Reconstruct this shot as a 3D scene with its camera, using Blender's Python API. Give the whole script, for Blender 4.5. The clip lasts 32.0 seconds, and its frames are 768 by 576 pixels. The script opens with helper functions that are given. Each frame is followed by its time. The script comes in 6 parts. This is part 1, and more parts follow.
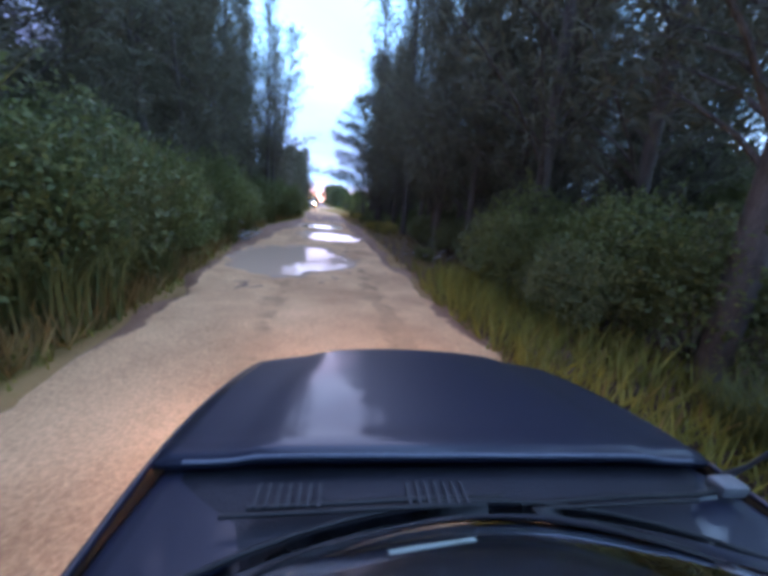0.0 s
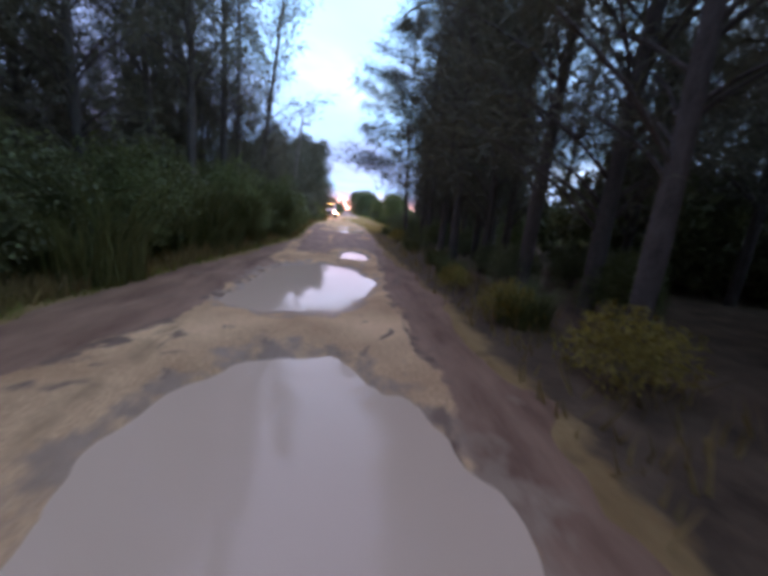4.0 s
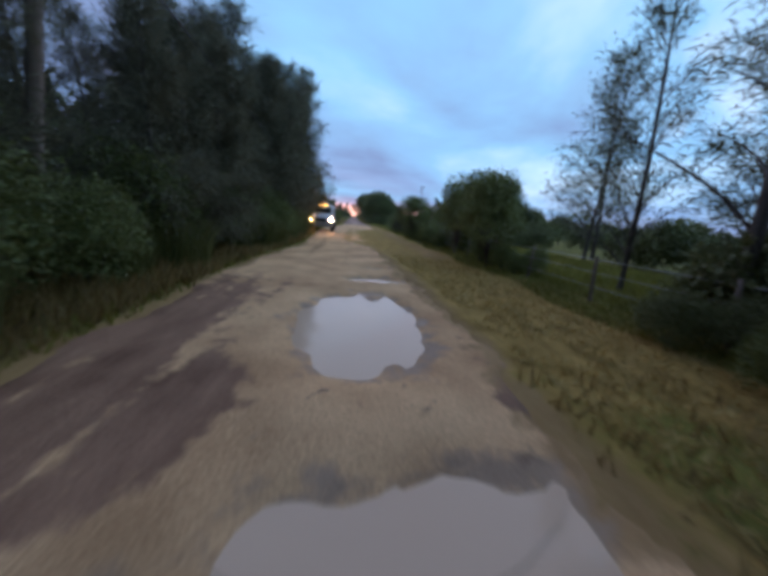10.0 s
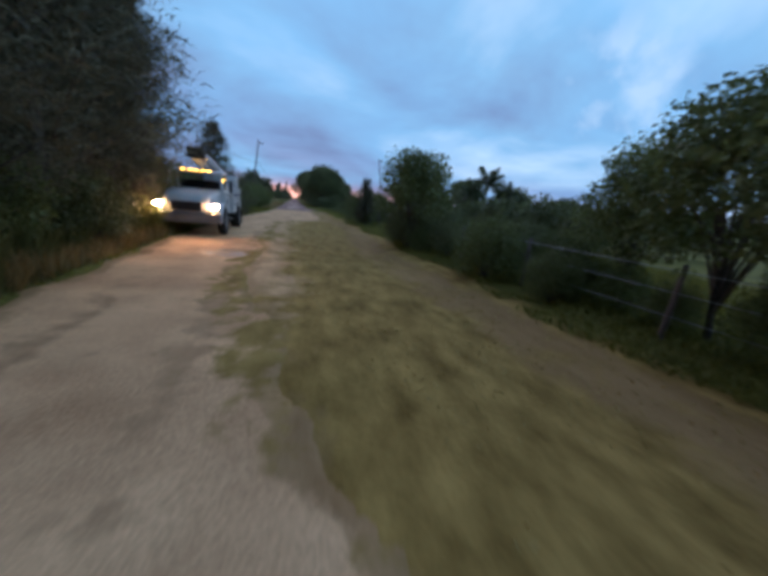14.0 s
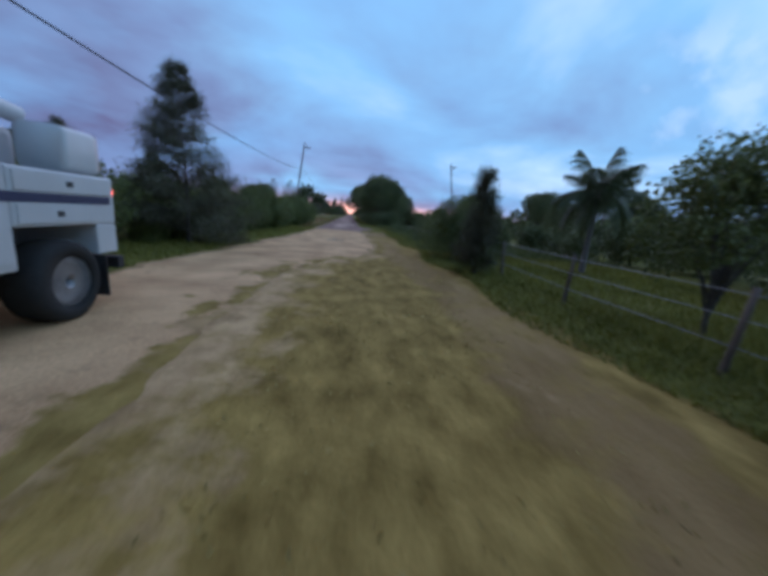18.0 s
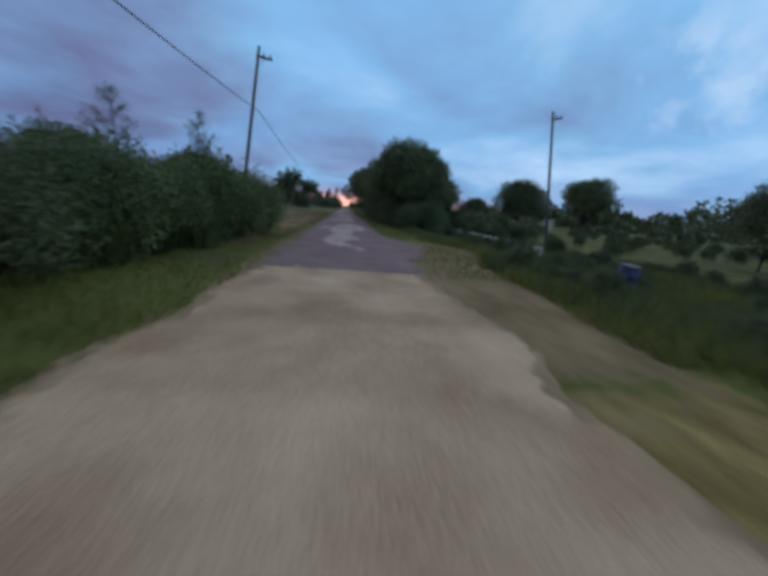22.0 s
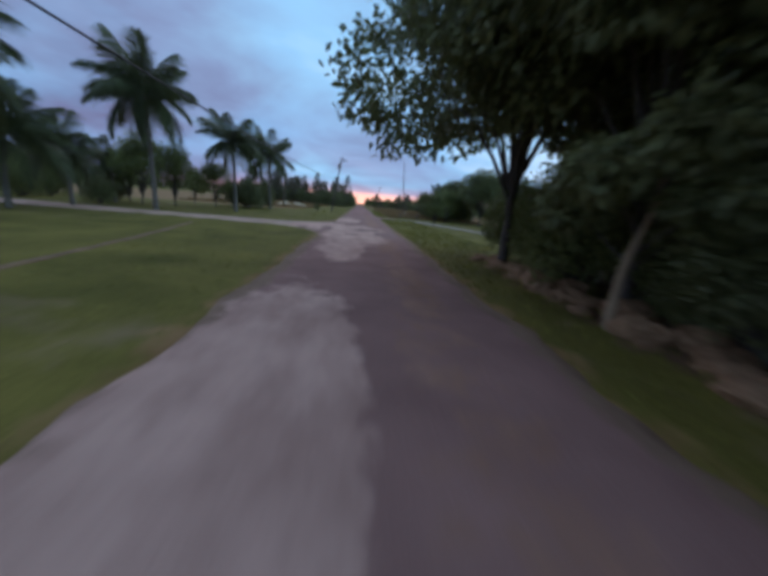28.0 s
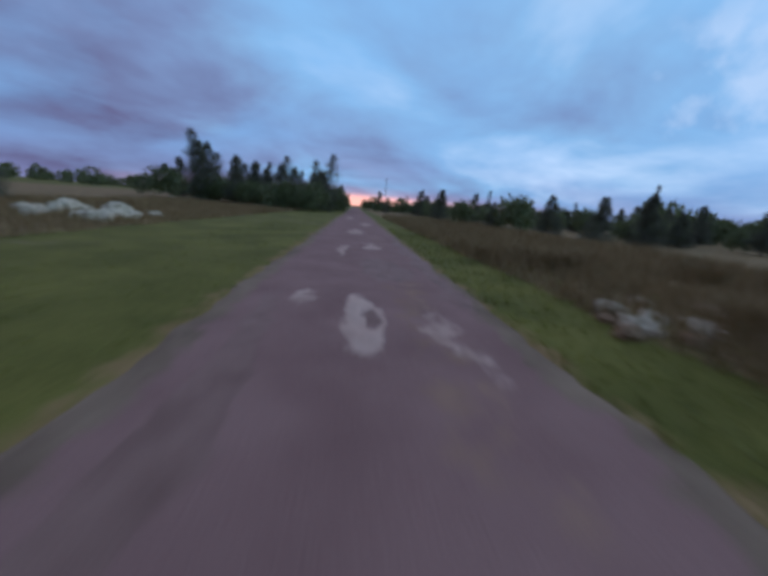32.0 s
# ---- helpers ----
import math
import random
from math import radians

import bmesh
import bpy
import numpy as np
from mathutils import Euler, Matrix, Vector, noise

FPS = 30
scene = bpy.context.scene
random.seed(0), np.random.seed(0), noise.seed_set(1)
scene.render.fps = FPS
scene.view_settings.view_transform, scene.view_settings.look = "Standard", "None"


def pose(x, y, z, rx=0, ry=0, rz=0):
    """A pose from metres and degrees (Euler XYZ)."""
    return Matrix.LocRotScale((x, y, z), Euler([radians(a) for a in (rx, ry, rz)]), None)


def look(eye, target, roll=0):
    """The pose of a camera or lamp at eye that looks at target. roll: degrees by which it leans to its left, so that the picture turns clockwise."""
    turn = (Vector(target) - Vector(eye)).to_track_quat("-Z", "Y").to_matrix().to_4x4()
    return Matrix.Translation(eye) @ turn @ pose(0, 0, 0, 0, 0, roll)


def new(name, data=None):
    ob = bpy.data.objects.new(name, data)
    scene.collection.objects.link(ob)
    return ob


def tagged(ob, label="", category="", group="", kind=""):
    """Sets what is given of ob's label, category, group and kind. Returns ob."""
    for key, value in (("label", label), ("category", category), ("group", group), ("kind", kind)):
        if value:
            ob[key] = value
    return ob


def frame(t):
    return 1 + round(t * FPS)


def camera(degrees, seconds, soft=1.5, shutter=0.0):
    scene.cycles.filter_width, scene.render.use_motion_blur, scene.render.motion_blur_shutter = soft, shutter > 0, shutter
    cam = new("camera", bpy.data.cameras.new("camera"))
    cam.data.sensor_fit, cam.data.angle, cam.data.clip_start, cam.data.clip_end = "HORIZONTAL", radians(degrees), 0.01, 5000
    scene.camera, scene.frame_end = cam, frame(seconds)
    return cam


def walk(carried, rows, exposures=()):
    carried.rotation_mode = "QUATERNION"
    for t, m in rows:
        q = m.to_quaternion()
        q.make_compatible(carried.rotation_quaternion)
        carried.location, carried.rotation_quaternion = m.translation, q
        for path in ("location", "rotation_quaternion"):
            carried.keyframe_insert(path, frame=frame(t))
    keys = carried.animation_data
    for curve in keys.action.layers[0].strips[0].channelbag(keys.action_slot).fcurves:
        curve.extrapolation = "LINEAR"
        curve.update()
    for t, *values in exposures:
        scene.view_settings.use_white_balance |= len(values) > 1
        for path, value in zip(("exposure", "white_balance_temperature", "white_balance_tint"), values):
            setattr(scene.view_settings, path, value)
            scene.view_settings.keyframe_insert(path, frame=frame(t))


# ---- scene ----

# Camera: fixed above the windscreen of a car that drives down the lane towards the sunset.
cam = camera(100.0, 32.0, soft=4.4, shutter=0.4)
# seconds, x, y, z, heading, tilt down, lean
PATH = (
    (0.0, -1.77, 0.00, 1.62, -12.30, 14.06, 5.0),
    (0.07, -1.77, 0.00, 1.62, -12.30, 14.06, 5.0),
    (0.5, -1.60, 2.09, 1.62, -11.51, 12.48, 5.0),
    (1.0, -1.45, 4.15, 1.62, -10.76, 14.19, 5.0),
    (1.5, -1.32, 6.19, 1.62, -11.27, 14.56, 5.0),
    (2.0, -1.18, 8.20, 1.62, -10.76, 14.19, 5.0),
    (2.5, -1.05, 10.15, 1.62, -11.16, 13.91, 5.0),
    (3.0, -0.92, 12.00, 1.62, -11.08, 12.02, 5.0),
    (3.5, -0.84, 13.75, 1.62, -8.79, 17.74, 5.0),
    (4.0, -0.81, 15.40, 1.62, -7.65, 13.07, 5.0),
    (4.5, -0.80, 17.07, 1.62, -6.79, 12.81, 5.0),
    (5.5, -0.82, 20.80, 1.62, -6.41, 13.42, 5.0),
    (6.5, -0.85, 24.97, 1.62, -6.34, 13.67, 5.0),
    (7.0, -0.85, 27.18, 1.62, -7.51, 13.57, 5.0),
    (7.5, -0.83, 29.45, 1.62, -7.71, 14.29, 5.0),
    (8.0, -0.82, 31.78, 1.62, -6.78, 12.56, 5.0),
    (8.5, -0.82, 34.11, 1.62, -6.82, 13.30, 5.0),
    (9.0, -0.82, 36.41, 1.62, -6.77, 13.88, 5.0),
    (9.5, -0.83, 38.68, 1.62, -6.70, 15.44, 5.0),
    (10.0, -0.84, 40.88, 1.62, -6.58, 12.16, 5.0),
    (10.5, -0.86, 43.01, 1.62, -6.72, 22.29, 5.0),
    (11.0, -0.87, 45.05, 1.62, -6.57, 11.91, 5.0),
    (11.5, -0.86, 47.05, 1.62, -7.96, 12.79, 5.0),
    (12.0, -0.81, 49.05, 1.62, -9.01, 13.61, 5.0),
    (12.5, -0.70, 51.05, 1.62, -11.47, 13.56, 5.0),
    (13.0, -0.50, 53.05, 1.62, -14.26, 15.43, 5.0),
    (13.5, -0.25, 55.00, 1.62, -15.52, 14.99, 5.0),
    (14.0, 0.03, 56.85, 1.62, -16.29, 14.35, 5.0),
    (14.5, 0.27, 58.60, 1.62, -13.63, 15.41, 5.0),
    (15.0, 0.43, 60.25, 1.62, -12.68, 15.73, 5.0),
    (15.5, 0.57, 61.84, 1.62, -11.25, 14.23, 5.0),
    (16.5, 0.73, 64.94, 1.62, -9.15, 14.82, 5.0),
    (17.5, 0.82, 67.98, 1.62, -8.45, 15.70, 5.0),
    (18.0, 0.84, 69.58, 1.62, -6.85, 12.47, 5.0),
    (18.5, 0.79, 71.25, 1.62, -3.40, 16.12, 5.0),
    (19.0, 0.67, 73.01, 1.62, -1.89, 12.98, 5.0),
    (19.5, 0.49, 74.92, 1.62, -0.43, 13.77, 5.0),
    (20.0, 0.25, 77.21, 1.62, -0.74, 13.41, 5.0),
    (20.5, 0.00, 80.09, 1.62, -2.44, 15.64, 5.0),
    (21.0, -0.21, 83.71, 1.62, -4.18, 14.02, 5.0),
    (21.5, -0.28, 87.84, 1.62, -7.58, 13.40, 5.0),
    (22.0, -0.22, 92.21, 1.62, -7.93, 13.70, 5.0),
    (22.5, -0.13, 96.84, 1.62, -8.35, 13.67, 5.0),
    (23.0, 0.00, 101.71, 1.62, -8.69, 12.39, 5.0),
    (23.5, 0.06, 106.84, 1.62, -6.55, 14.39, 5.0),
    (24.0, 0.00, 112.21, 1.62, -6.15, 14.59, 5.0),
    (24.5, -0.02, 117.79, 1.62, -7.28, 14.00, 5.0),
    (25.0, -0.00, 123.54, 1.62, -6.99, 14.68, 5.0),
    (25.5, 0.00, 129.46, 1.62, -7.07, 14.60, 5.0),
    (26.5, -0.04, 141.56, 1.62, -6.45, 14.16, 5.0),
    (27.5, -0.26, 153.86, 1.62, -5.24, 13.60, 5.0),
    (28.0, -0.42, 160.09, 1.62, -5.46, 14.32, 5.0),
    (28.5, -0.45, 166.34, 1.62, -7.94, 13.78, 5.0),
    (29.0, -0.31, 172.62, 1.62, -8.66, 13.39, 5.0),
    (29.5, -0.18, 178.92, 1.62, -7.71, 14.13, 5.0),
    (30.0, -0.15, 185.24, 1.62, -6.68, 13.81, 5.0),
    (30.5, -0.19, 191.57, 1.62, -6.38, 14.25, 5.0),
    (31.0, -0.24, 197.92, 1.62, -6.67, 13.56, 5.0),
    (31.5, -0.28, 204.29, 1.62, -6.40, 14.57, 5.0),
    (32.0, -0.35, 210.69, 1.62, -6.19, 13.93, 5.0),
)


def gaze(x, y, z, heading, down, lean):
    h, d = radians(heading), radians(down)
    way = Vector((-math.sin(h) * math.cos(d), math.cos(h) * math.cos(d), -math.sin(d)))
    eye = Vector((x, y, z))
    return look(eye, eye + way, lean)


walk(cam, [(r[0], gaze(*r[1:])) for r in PATH],
     exposures=((0.0, 2.15, 6450, 52), (1.0, 2.0, 6450, 54), (3.0, 1.75, 7000, 58), (5.5, 1.75, 7400, 54), (7.0, 1.65, 7150, 60), (8.0, 1.35, 7150, 59), (9.0, 0.8, 7000, 50),
                (10.0, 0.6, 6900, 44), (12.0, 0.3, 6650, 43), (14.0, 0.3, 6650, 42), (18.0, 0.37, 6550, 44), (20.0, 0.25, 6600, 42), (22.0, 0.1, 6650, 42), (24.0, 0.3, 6700, 43),
                (26.5, 0.45, 7200, 44), (28.0, 0.5, 7200, 44), (29.0, 0.35, 6600, 38), (30.0, 0.3, 6700, 43), (32.0, 0.15, 6700, 47)))


# ---------------------------------------------------------------- sky and light
def sky_world():
    w = bpy.data.worlds.new("dusk_sky")
    w.use_nodes = True
    scene.world = w
    nt = w.node_tree
    nt.nodes.clear()
    N, L = nt.nodes.new, nt.links.new
    out, bg = N("ShaderNodeOutputWorld"), N("ShaderNodeBackground")
    L(bg.outputs[0], out.inputs[0])
    tc, sep = N("ShaderNodeTexCoord"), N("ShaderNodeSeparateXYZ")
    L(tc.outputs["Generated"], sep.inputs[0])
    # the clear sky between the clouds, by height over the horizon
    clear = N("ShaderNodeValToRGB")
    L(sep.outputs["Z"], clear.inputs[0])
    stops = ((0.0, (.19, .25, .42)), (.05, (.135, .285, .48)), (.16, (.11, .435, .70)), (.45, (.14, .53, .80)), (1.0, (.15, .36, .70)))
    ramp_stops(clear, stops)
    sky = N("ShaderNodeTexSky")
    sky.sky_type, sky.sun_disc = "NISHITA", False
    sky.sun_elevation, sky.sun_rotation = radians(1.5), radians(-2.0)
    sky.dust_density = 2.0
    dim = N("ShaderNodeVectorMath")
    dim.operation = "SCALE"
    dim.inputs["Scale"].default_value = 0.005
    L(sky.outputs[0], dim.inputs[0])
    add = N("ShaderNodeVectorMath")
    L(clear.outputs[0], add.inputs[0])
    L(dim.outputs[0], add.inputs[1])
    # a high layer of soft cloud, drawing together towards the horizon
    lift, up_, px_, py_, flat = N("ShaderNodeMath"), N("ShaderNodeMath"), N("ShaderNodeMath"), N("ShaderNodeMath"), N("ShaderNodeCombineXYZ")
    lift.operation, up_.operation, px_.operation, py_.operation = "MAXIMUM", "ADD", "DIVIDE", "DIVIDE"
    lift.inputs[1].default_value, up_.inputs[1].default_value = 0.0, .22
    L(sep.outputs["Z"], lift.inputs[0])
    L(lift.outputs[0], up_.inputs[0])
    for k, node in (("X", px_), ("Y", py_)):
        L(sep.outputs[k], node.inputs[0])
        L(up_.outputs[0], node.inputs[1])
    L(px_.outputs[0], flat.inputs[0])
    L(py_.outputs[0], flat.inputs[1])
    flat.inputs[2].default_value = 3.1
    big, small = N("ShaderNodeTexNoise"), N("ShaderNodeTexNoise")
    for n, sc, det, dist in ((big, .62, 6, .3), (small, .95, 5, .35)):
        L(flat.outputs[0], n.inputs["Vector"])
        n.inputs["Scale"].default_value, n.inputs["Detail"].default_value, n.inputs["Distortion"].default_value = sc, det, dist
        n.inputs["Roughness"].default_value = .52
    cover = N("ShaderNodeValToRGB")
    L(big.outputs[0], cover.inputs[0])
    ramp_stops(cover, ((.36, (.2, .2, .2)), (.58, (1, 1, 1))))
    tone = N("ShaderNodeValToRGB")
    # darker, heavier cloud to the left, a bright opening to the right
    lean_ = N("ShaderNodeMath")
    lean_.operation = "MULTIPLY_ADD"
    lean_.inputs[1].default_value = .25
    L(sep.outputs["X"], lean_.inputs[0])
    L(small.outputs[0], lean_.inputs[2])
    L(lean_.outputs[0], tone.inputs[0])
    ramp_stops(tone, ((.25, (.10, .138, .24)), (.42, (.135, .272, .43)), (.60, (.165, .47, .67)), (.80, (.42, .75, .88))))
    mix = N("ShaderNodeMix")
    mix.data_type = "RGBA"
    L(cover.outputs[0], mix.inputs[0])
    L(add.outputs[0], mix.inputs[6])
    L(tone.outputs[0], mix.inputs[7])
    # a small bright heap of cloud to the right of the road's end
    toward, near, puff, edge, lit = N("ShaderNodeVectorMath"), N("ShaderNodeValToRGB"), N("ShaderNodeTexNoise"), N("ShaderNodeValToRGB"), N("ShaderNodeMath")
    toward.operation, lit.operation = "DOT_PRODUCT", "MULTIPLY"
    toward.inputs[1].default_value = (.70, .66, .28)
    L(tc.outputs["Generated"], toward.inputs[0])
    L(toward.outputs["Value"], near.inputs[0])
    ramp_stops(near, ((.986, (0, 0, 0)), (.9985, (.75, .75, .75))))
    L(tc.outputs["Generated"], puff.inputs["Vector"])
    puff.inputs["Scale"].default_value, puff.inputs["Detail"].default_value = 9.0, 7
    ramp_stops(edge, ((.50, (0, 0, 0)), (.66, (1, 1, 1))))
    L(puff.outputs[0], edge.inputs[0])
    L(near.outputs[0], lit.inputs[0])
    L(edge.outputs[0], lit.inputs[1])
    heap = N("ShaderNodeMix")
    heap.data_type = "RGBA"
    L(lit.outputs[0], heap.inputs[0])
    L(mix.outputs[2], heap.inputs[6])
    heap.inputs[7].default_value = (.36, .66, .80, 1)
    # the afterglow low over the end of the road (+y)
    dot = N("ShaderNodeVectorMath")
    dot.operation = "DOT_PRODUCT"
    dot.inputs[1].default_value = (0.0, 1.0, 0.0)
    L(tc.outputs["Generated"], dot.inputs[0])
    az = N("ShaderNodeValToRGB")
    L(dot.outputs["Value"], az.inputs[0])
    ramp_stops(az, ((.80, (0, 0, 0)), (.90, (.2, .2, .2)), (.975, (.55, .55, .55)), (.999, (1, 1, 1))))
    el = N("ShaderNodeValToRGB")
    L(sep.outputs["Z"], el.inputs[0])
    ramp_stops(el, ((0.0, (1, 1, 1)), (.022, (.95, .95, .95)), (.036, (.15, .15, .15)), (.06, (0, 0, 0))))
    both = N("ShaderNodeMath")
    both.operation = "MULTIPLY"
    L(az.outputs[0], both.inputs[0])
    L(el.outputs[0], both.inputs[1])
    glow = N("ShaderNodeMix")
    glow.data_type = "RGBA"
    L(both.outputs[0], glow.inputs[0])
    L(heap.outputs[2], glow.inputs[6])
    glow.inputs[7].default_value = (1.15, .64, .46, 1)
    L(glow.outputs[2], bg.inputs[0])
    bg.inputs[1].default_value = 1.0
    return w


def ramp_stops(node, stops):
    el = node.color_ramp.elements
    while len(el) < len(stops):
        el.new(0.5)
    for e, (p, c) in zip(el, stops):
        e.position, e.color = p, (*c, 1)


sky_world()
sun = new("sun", bpy.data.lights.new("sun", "SUN"))
sun.data.energy, sun.data.angle, sun.data.color = 0.5, radians(100), (1.0, .74, .56)
sun.matrix_world = look((0, 60, 14), (0, 0, 0))


# ---------------------------------------------------------------- materials
def material(name, lo, hi, scale=4.0, rough=.9, bump=.3, detail=6, fine=40.0, island=.0, rand=.0, metal=.0, spec=.4, distort=.0, translucent=.0, stretch=(1, 1, 1), bump_dist=.02):
    """A surface whose colour runs from lo to hi by noise at two scales, with fine relief; island and rand vary it from piece to piece."""
    m = bpy.data.materials.new(name)
    m.use_nodes = True
    nt = m.node_tree
    N, L = nt.nodes.new, nt.links.new
    b = nt.nodes["Principled BSDF"]
    tc, mp = N("ShaderNodeTexCoord"), N("ShaderNodeMapping")
    L(tc.outputs["Object"], mp.inputs[0])
    mp.inputs["Scale"].default_value = stretch
    n1, n2 = N("ShaderNodeTexNoise"), N("ShaderNodeTexNoise")
    for n, s, d in ((n1, scale, detail), (n2, fine, 4)):
        L(mp.outputs[0], n.inputs["Vector"])
        n.inputs["Scale"].default_value, n.inputs["Detail"].default_value, n.inputs["Distortion"].default_value = s, d, distort
    mixf = N("ShaderNodeMath")
    mixf.operation = "MULTIPLY_ADD"
    mixf.inputs[1].default_value = .45
    L(n2.outputs[0], mixf.inputs[0])
    half = N("ShaderNodeMath")
    half.operation = "MULTIPLY"
    half.inputs[1].default_value = .6
    L(n1.outputs[0], half.inputs[0])
    L(half.outputs[0], mixf.inputs[2])
    ramp = N("ShaderNodeValToRGB")
    ramp_stops(ramp, ((.36, lo), (.70, hi)))
    L(mixf.outputs[0], ramp.inputs[0])
    col = ramp.outputs[0]
    if island or rand:
        hsv = N("ShaderNodeHueSaturation")
        total = None
        for src, amt in ((("ShaderNodeNewGeometry", "Random Per Island"), island), (("ShaderNodeObjectInfo", "Random"), rand)):
            if not amt:
                continue
            node, mm = N(src[0]), N("ShaderNodeMath")
            mm.operation = "MULTIPLY_ADD"
            mm.inputs[1].default_value = amt
            L(node.outputs[src[1]], mm.inputs[0])
            if total is None:
                mm.inputs[2].default_value = 1 - (island + rand) / 2
            else:
                L(total, mm.inputs[2])
            total = mm.outputs[0]
        L(total, hsv.inputs["Value"])
        L(col, hsv.inputs["Color"])
        col = hsv.outputs[0]
    L(col, b.inputs["Base Color"])
    b.inputs["Roughness"].default_value, b.inputs["Metallic"].default_value = rough, metal
    b.inputs["Specular IOR Level"].default_value = spec
    if bump:
        bp = N("ShaderNodeBump")
        bp.inputs["Strength"].default_value, bp.inputs["Distance"].default_value = bump, bump_dist
        L(mixf.outputs[0], bp.inputs["Height"])
        L(bp.outputs[0], b.inputs["Normal"])
    if translucent:
        tr, ms = N("ShaderNodeBsdfTranslucent"), N("ShaderNodeMixShader")
        L(col, tr.inputs[0])
        ms.inputs[0].default_value = translucent
        L(b.outputs[0], ms.inputs[1])
        L(tr.outputs[0], ms.inputs[2])
        L(ms.outputs[0], nt.nodes["Material Output"].inputs[0])
    return m


def glowing(name, colour, strength):
    m = bpy.data.materials.new(name)
    m.use_nodes = True
    b = m.node_tree.nodes["Principled BSDF"]
    b.inputs["Base Color"].default_value = (*colour, 1)
    b.inputs["Emission Color"].default_value, b.inputs["Emission Strength"].default_value = (*colour, 1), strength
    return m


def mixed_ground(name, base, layers, scale=.5, fine=22, rag_scale=1.3, edge=(.81, 1.05), bump_dist=.05):
    """Ground whose layers (attribute, lo, hi, scale, stretch along y, and maybe roughness) give way to one another with ragged edges."""
    m = material(name, base[0], base[1], scale=scale, rough=.95, bump=.6, fine=fine, spec=.15, bump_dist=bump_dist)
    nt = m.node_tree
    N, L = nt.nodes.new, nt.links.new
    b = nt.nodes["Principled BSDF"]
    last, dull = b.inputs["Base Color"].links[0].from_socket, None
    tc, rag = N("ShaderNodeTexCoord"), N("ShaderNodeTexNoise")
    L(tc.outputs["Object"], rag.inputs["Vector"])
    rag.inputs["Scale"].default_value, rag.inputs["Detail"].default_value, rag.inputs["Roughness"].default_value = rag_scale, 8, .65
    for attr, lo, hi, sc, along, *gloss in layers:
        mp, n, c = N("ShaderNodeMapping"), N("ShaderNodeTexNoise"), N("ShaderNodeValToRGB")
        L(tc.outputs["Object"], mp.inputs[0])
        mp.inputs["Scale"].default_value = (1, along, 1)
        L(mp.outputs[0], n.inputs["Vector"])
        n.inputs["Scale"].default_value, n.inputs["Detail"].default_value, n.inputs["Roughness"].default_value = sc, 9, .62
        ramp_stops(c, ((.32, lo), (.70, hi)))
        L(n.outputs[0], c.inputs[0])
        at, ad, r, mx = N("ShaderNodeAttribute"), N("ShaderNodeMath"), N("ShaderNodeValToRGB"), N("ShaderNodeMix")
        at.attribute_name = attr
        ad.operation = "MULTIPLY_ADD"
        ad.inputs[1].default_value = 1.0
        L(rag.outputs[0], ad.inputs[0])
        L(at.outputs["Fac"], ad.inputs[2])
        ramp_stops(r, ((edge[0], (0, 0, 0)), (edge[1], (1, 1, 1))))
        half_ = N("ShaderNodeMath")
        half_.operation = "MULTIPLY"
        half_.inputs[1].default_value = .93
        L(ad.outputs[0], half_.inputs[0])
        L(half_.outputs[0], r.inputs[0])
        mx.data_type = "RGBA"
        L(r.outputs[0], mx.inputs[0])
        L(last, mx.inputs[6])
        L(c.outputs[0], mx.inputs[7])
        last = mx.outputs[2]
        if gloss:
            mr = N("ShaderNodeMix")
            L(r.outputs[0], mr.inputs[0])
            mr.inputs[2].default_value, mr.inputs[3].default_value = .95, gloss[0]
            if dull is not None:
                L(dull, mr.inputs[2])
            dull = mr.outputs[0]
    L(last, b.inputs["Base Color"])
    if dull is not None:
        L(dull, b.inputs["Roughness"])
    return m


M_DIRT = mixed_ground("sandy_mud", ((.45, .225, .108), (.90, .515, .27)), (
    ("rut", (.35, .185, .09), (.58, .325, .165), 1.4, .12),
    ("edge", (.31, .165, .072), (.54, .31, .145), 2.2, .4),
    ("mud", (.185, .086, .05), (.40, .205, .122), 2.4, .3, .7),
    ("turfy", (.21, .12, .03), (.46, .28, .085), 3.2, .6),
    ("wet", (.30, .175, .105), (.46, .28, .175), 2.2, .7, .45),
    ("crust", (.17, .095, .06), (.30, .17, .11), 3.0, 1.0, .8)), .8, 38, 2.8, (.845, 1.005), .04)
ASPHALT_PALE = ("pale", (.46, .265, .195), (.70, .435, .325), 1.6, .5)
ASPHALT_LAYERS = (
    ("edge", (.20, .12, .075), (.34, .215, .135), 1.6, .5),
    ("brown", (.30, .15, .095), (.46, .25, .165), 1.0, .4),
    ASPHALT_PALE,
    ("tar", (.22, .11, .082), (.35, .185, .14), 2.2, .7, .7))
M_ASPHALT = mixed_ground("worn_asphalt", ((.25, .132, .104), (.405, .22, .17)), ASPHALT_LAYERS, .9, 42, 2.6, (.835, 1.015), .03)
M_ASPHALT2 = mixed_ground("sound_asphalt", ((.255, .122, .098), (.39, .202, .16)), ASPHALT_LAYERS, .9, 42, 2.6, (.835, 1.015), .03)
M_ROCKDARK = material("brown_stained_rock", (.23, .11, .05), (.56, .32, .17), scale=3, fine=25, bump=1.0, bump_dist=.05)
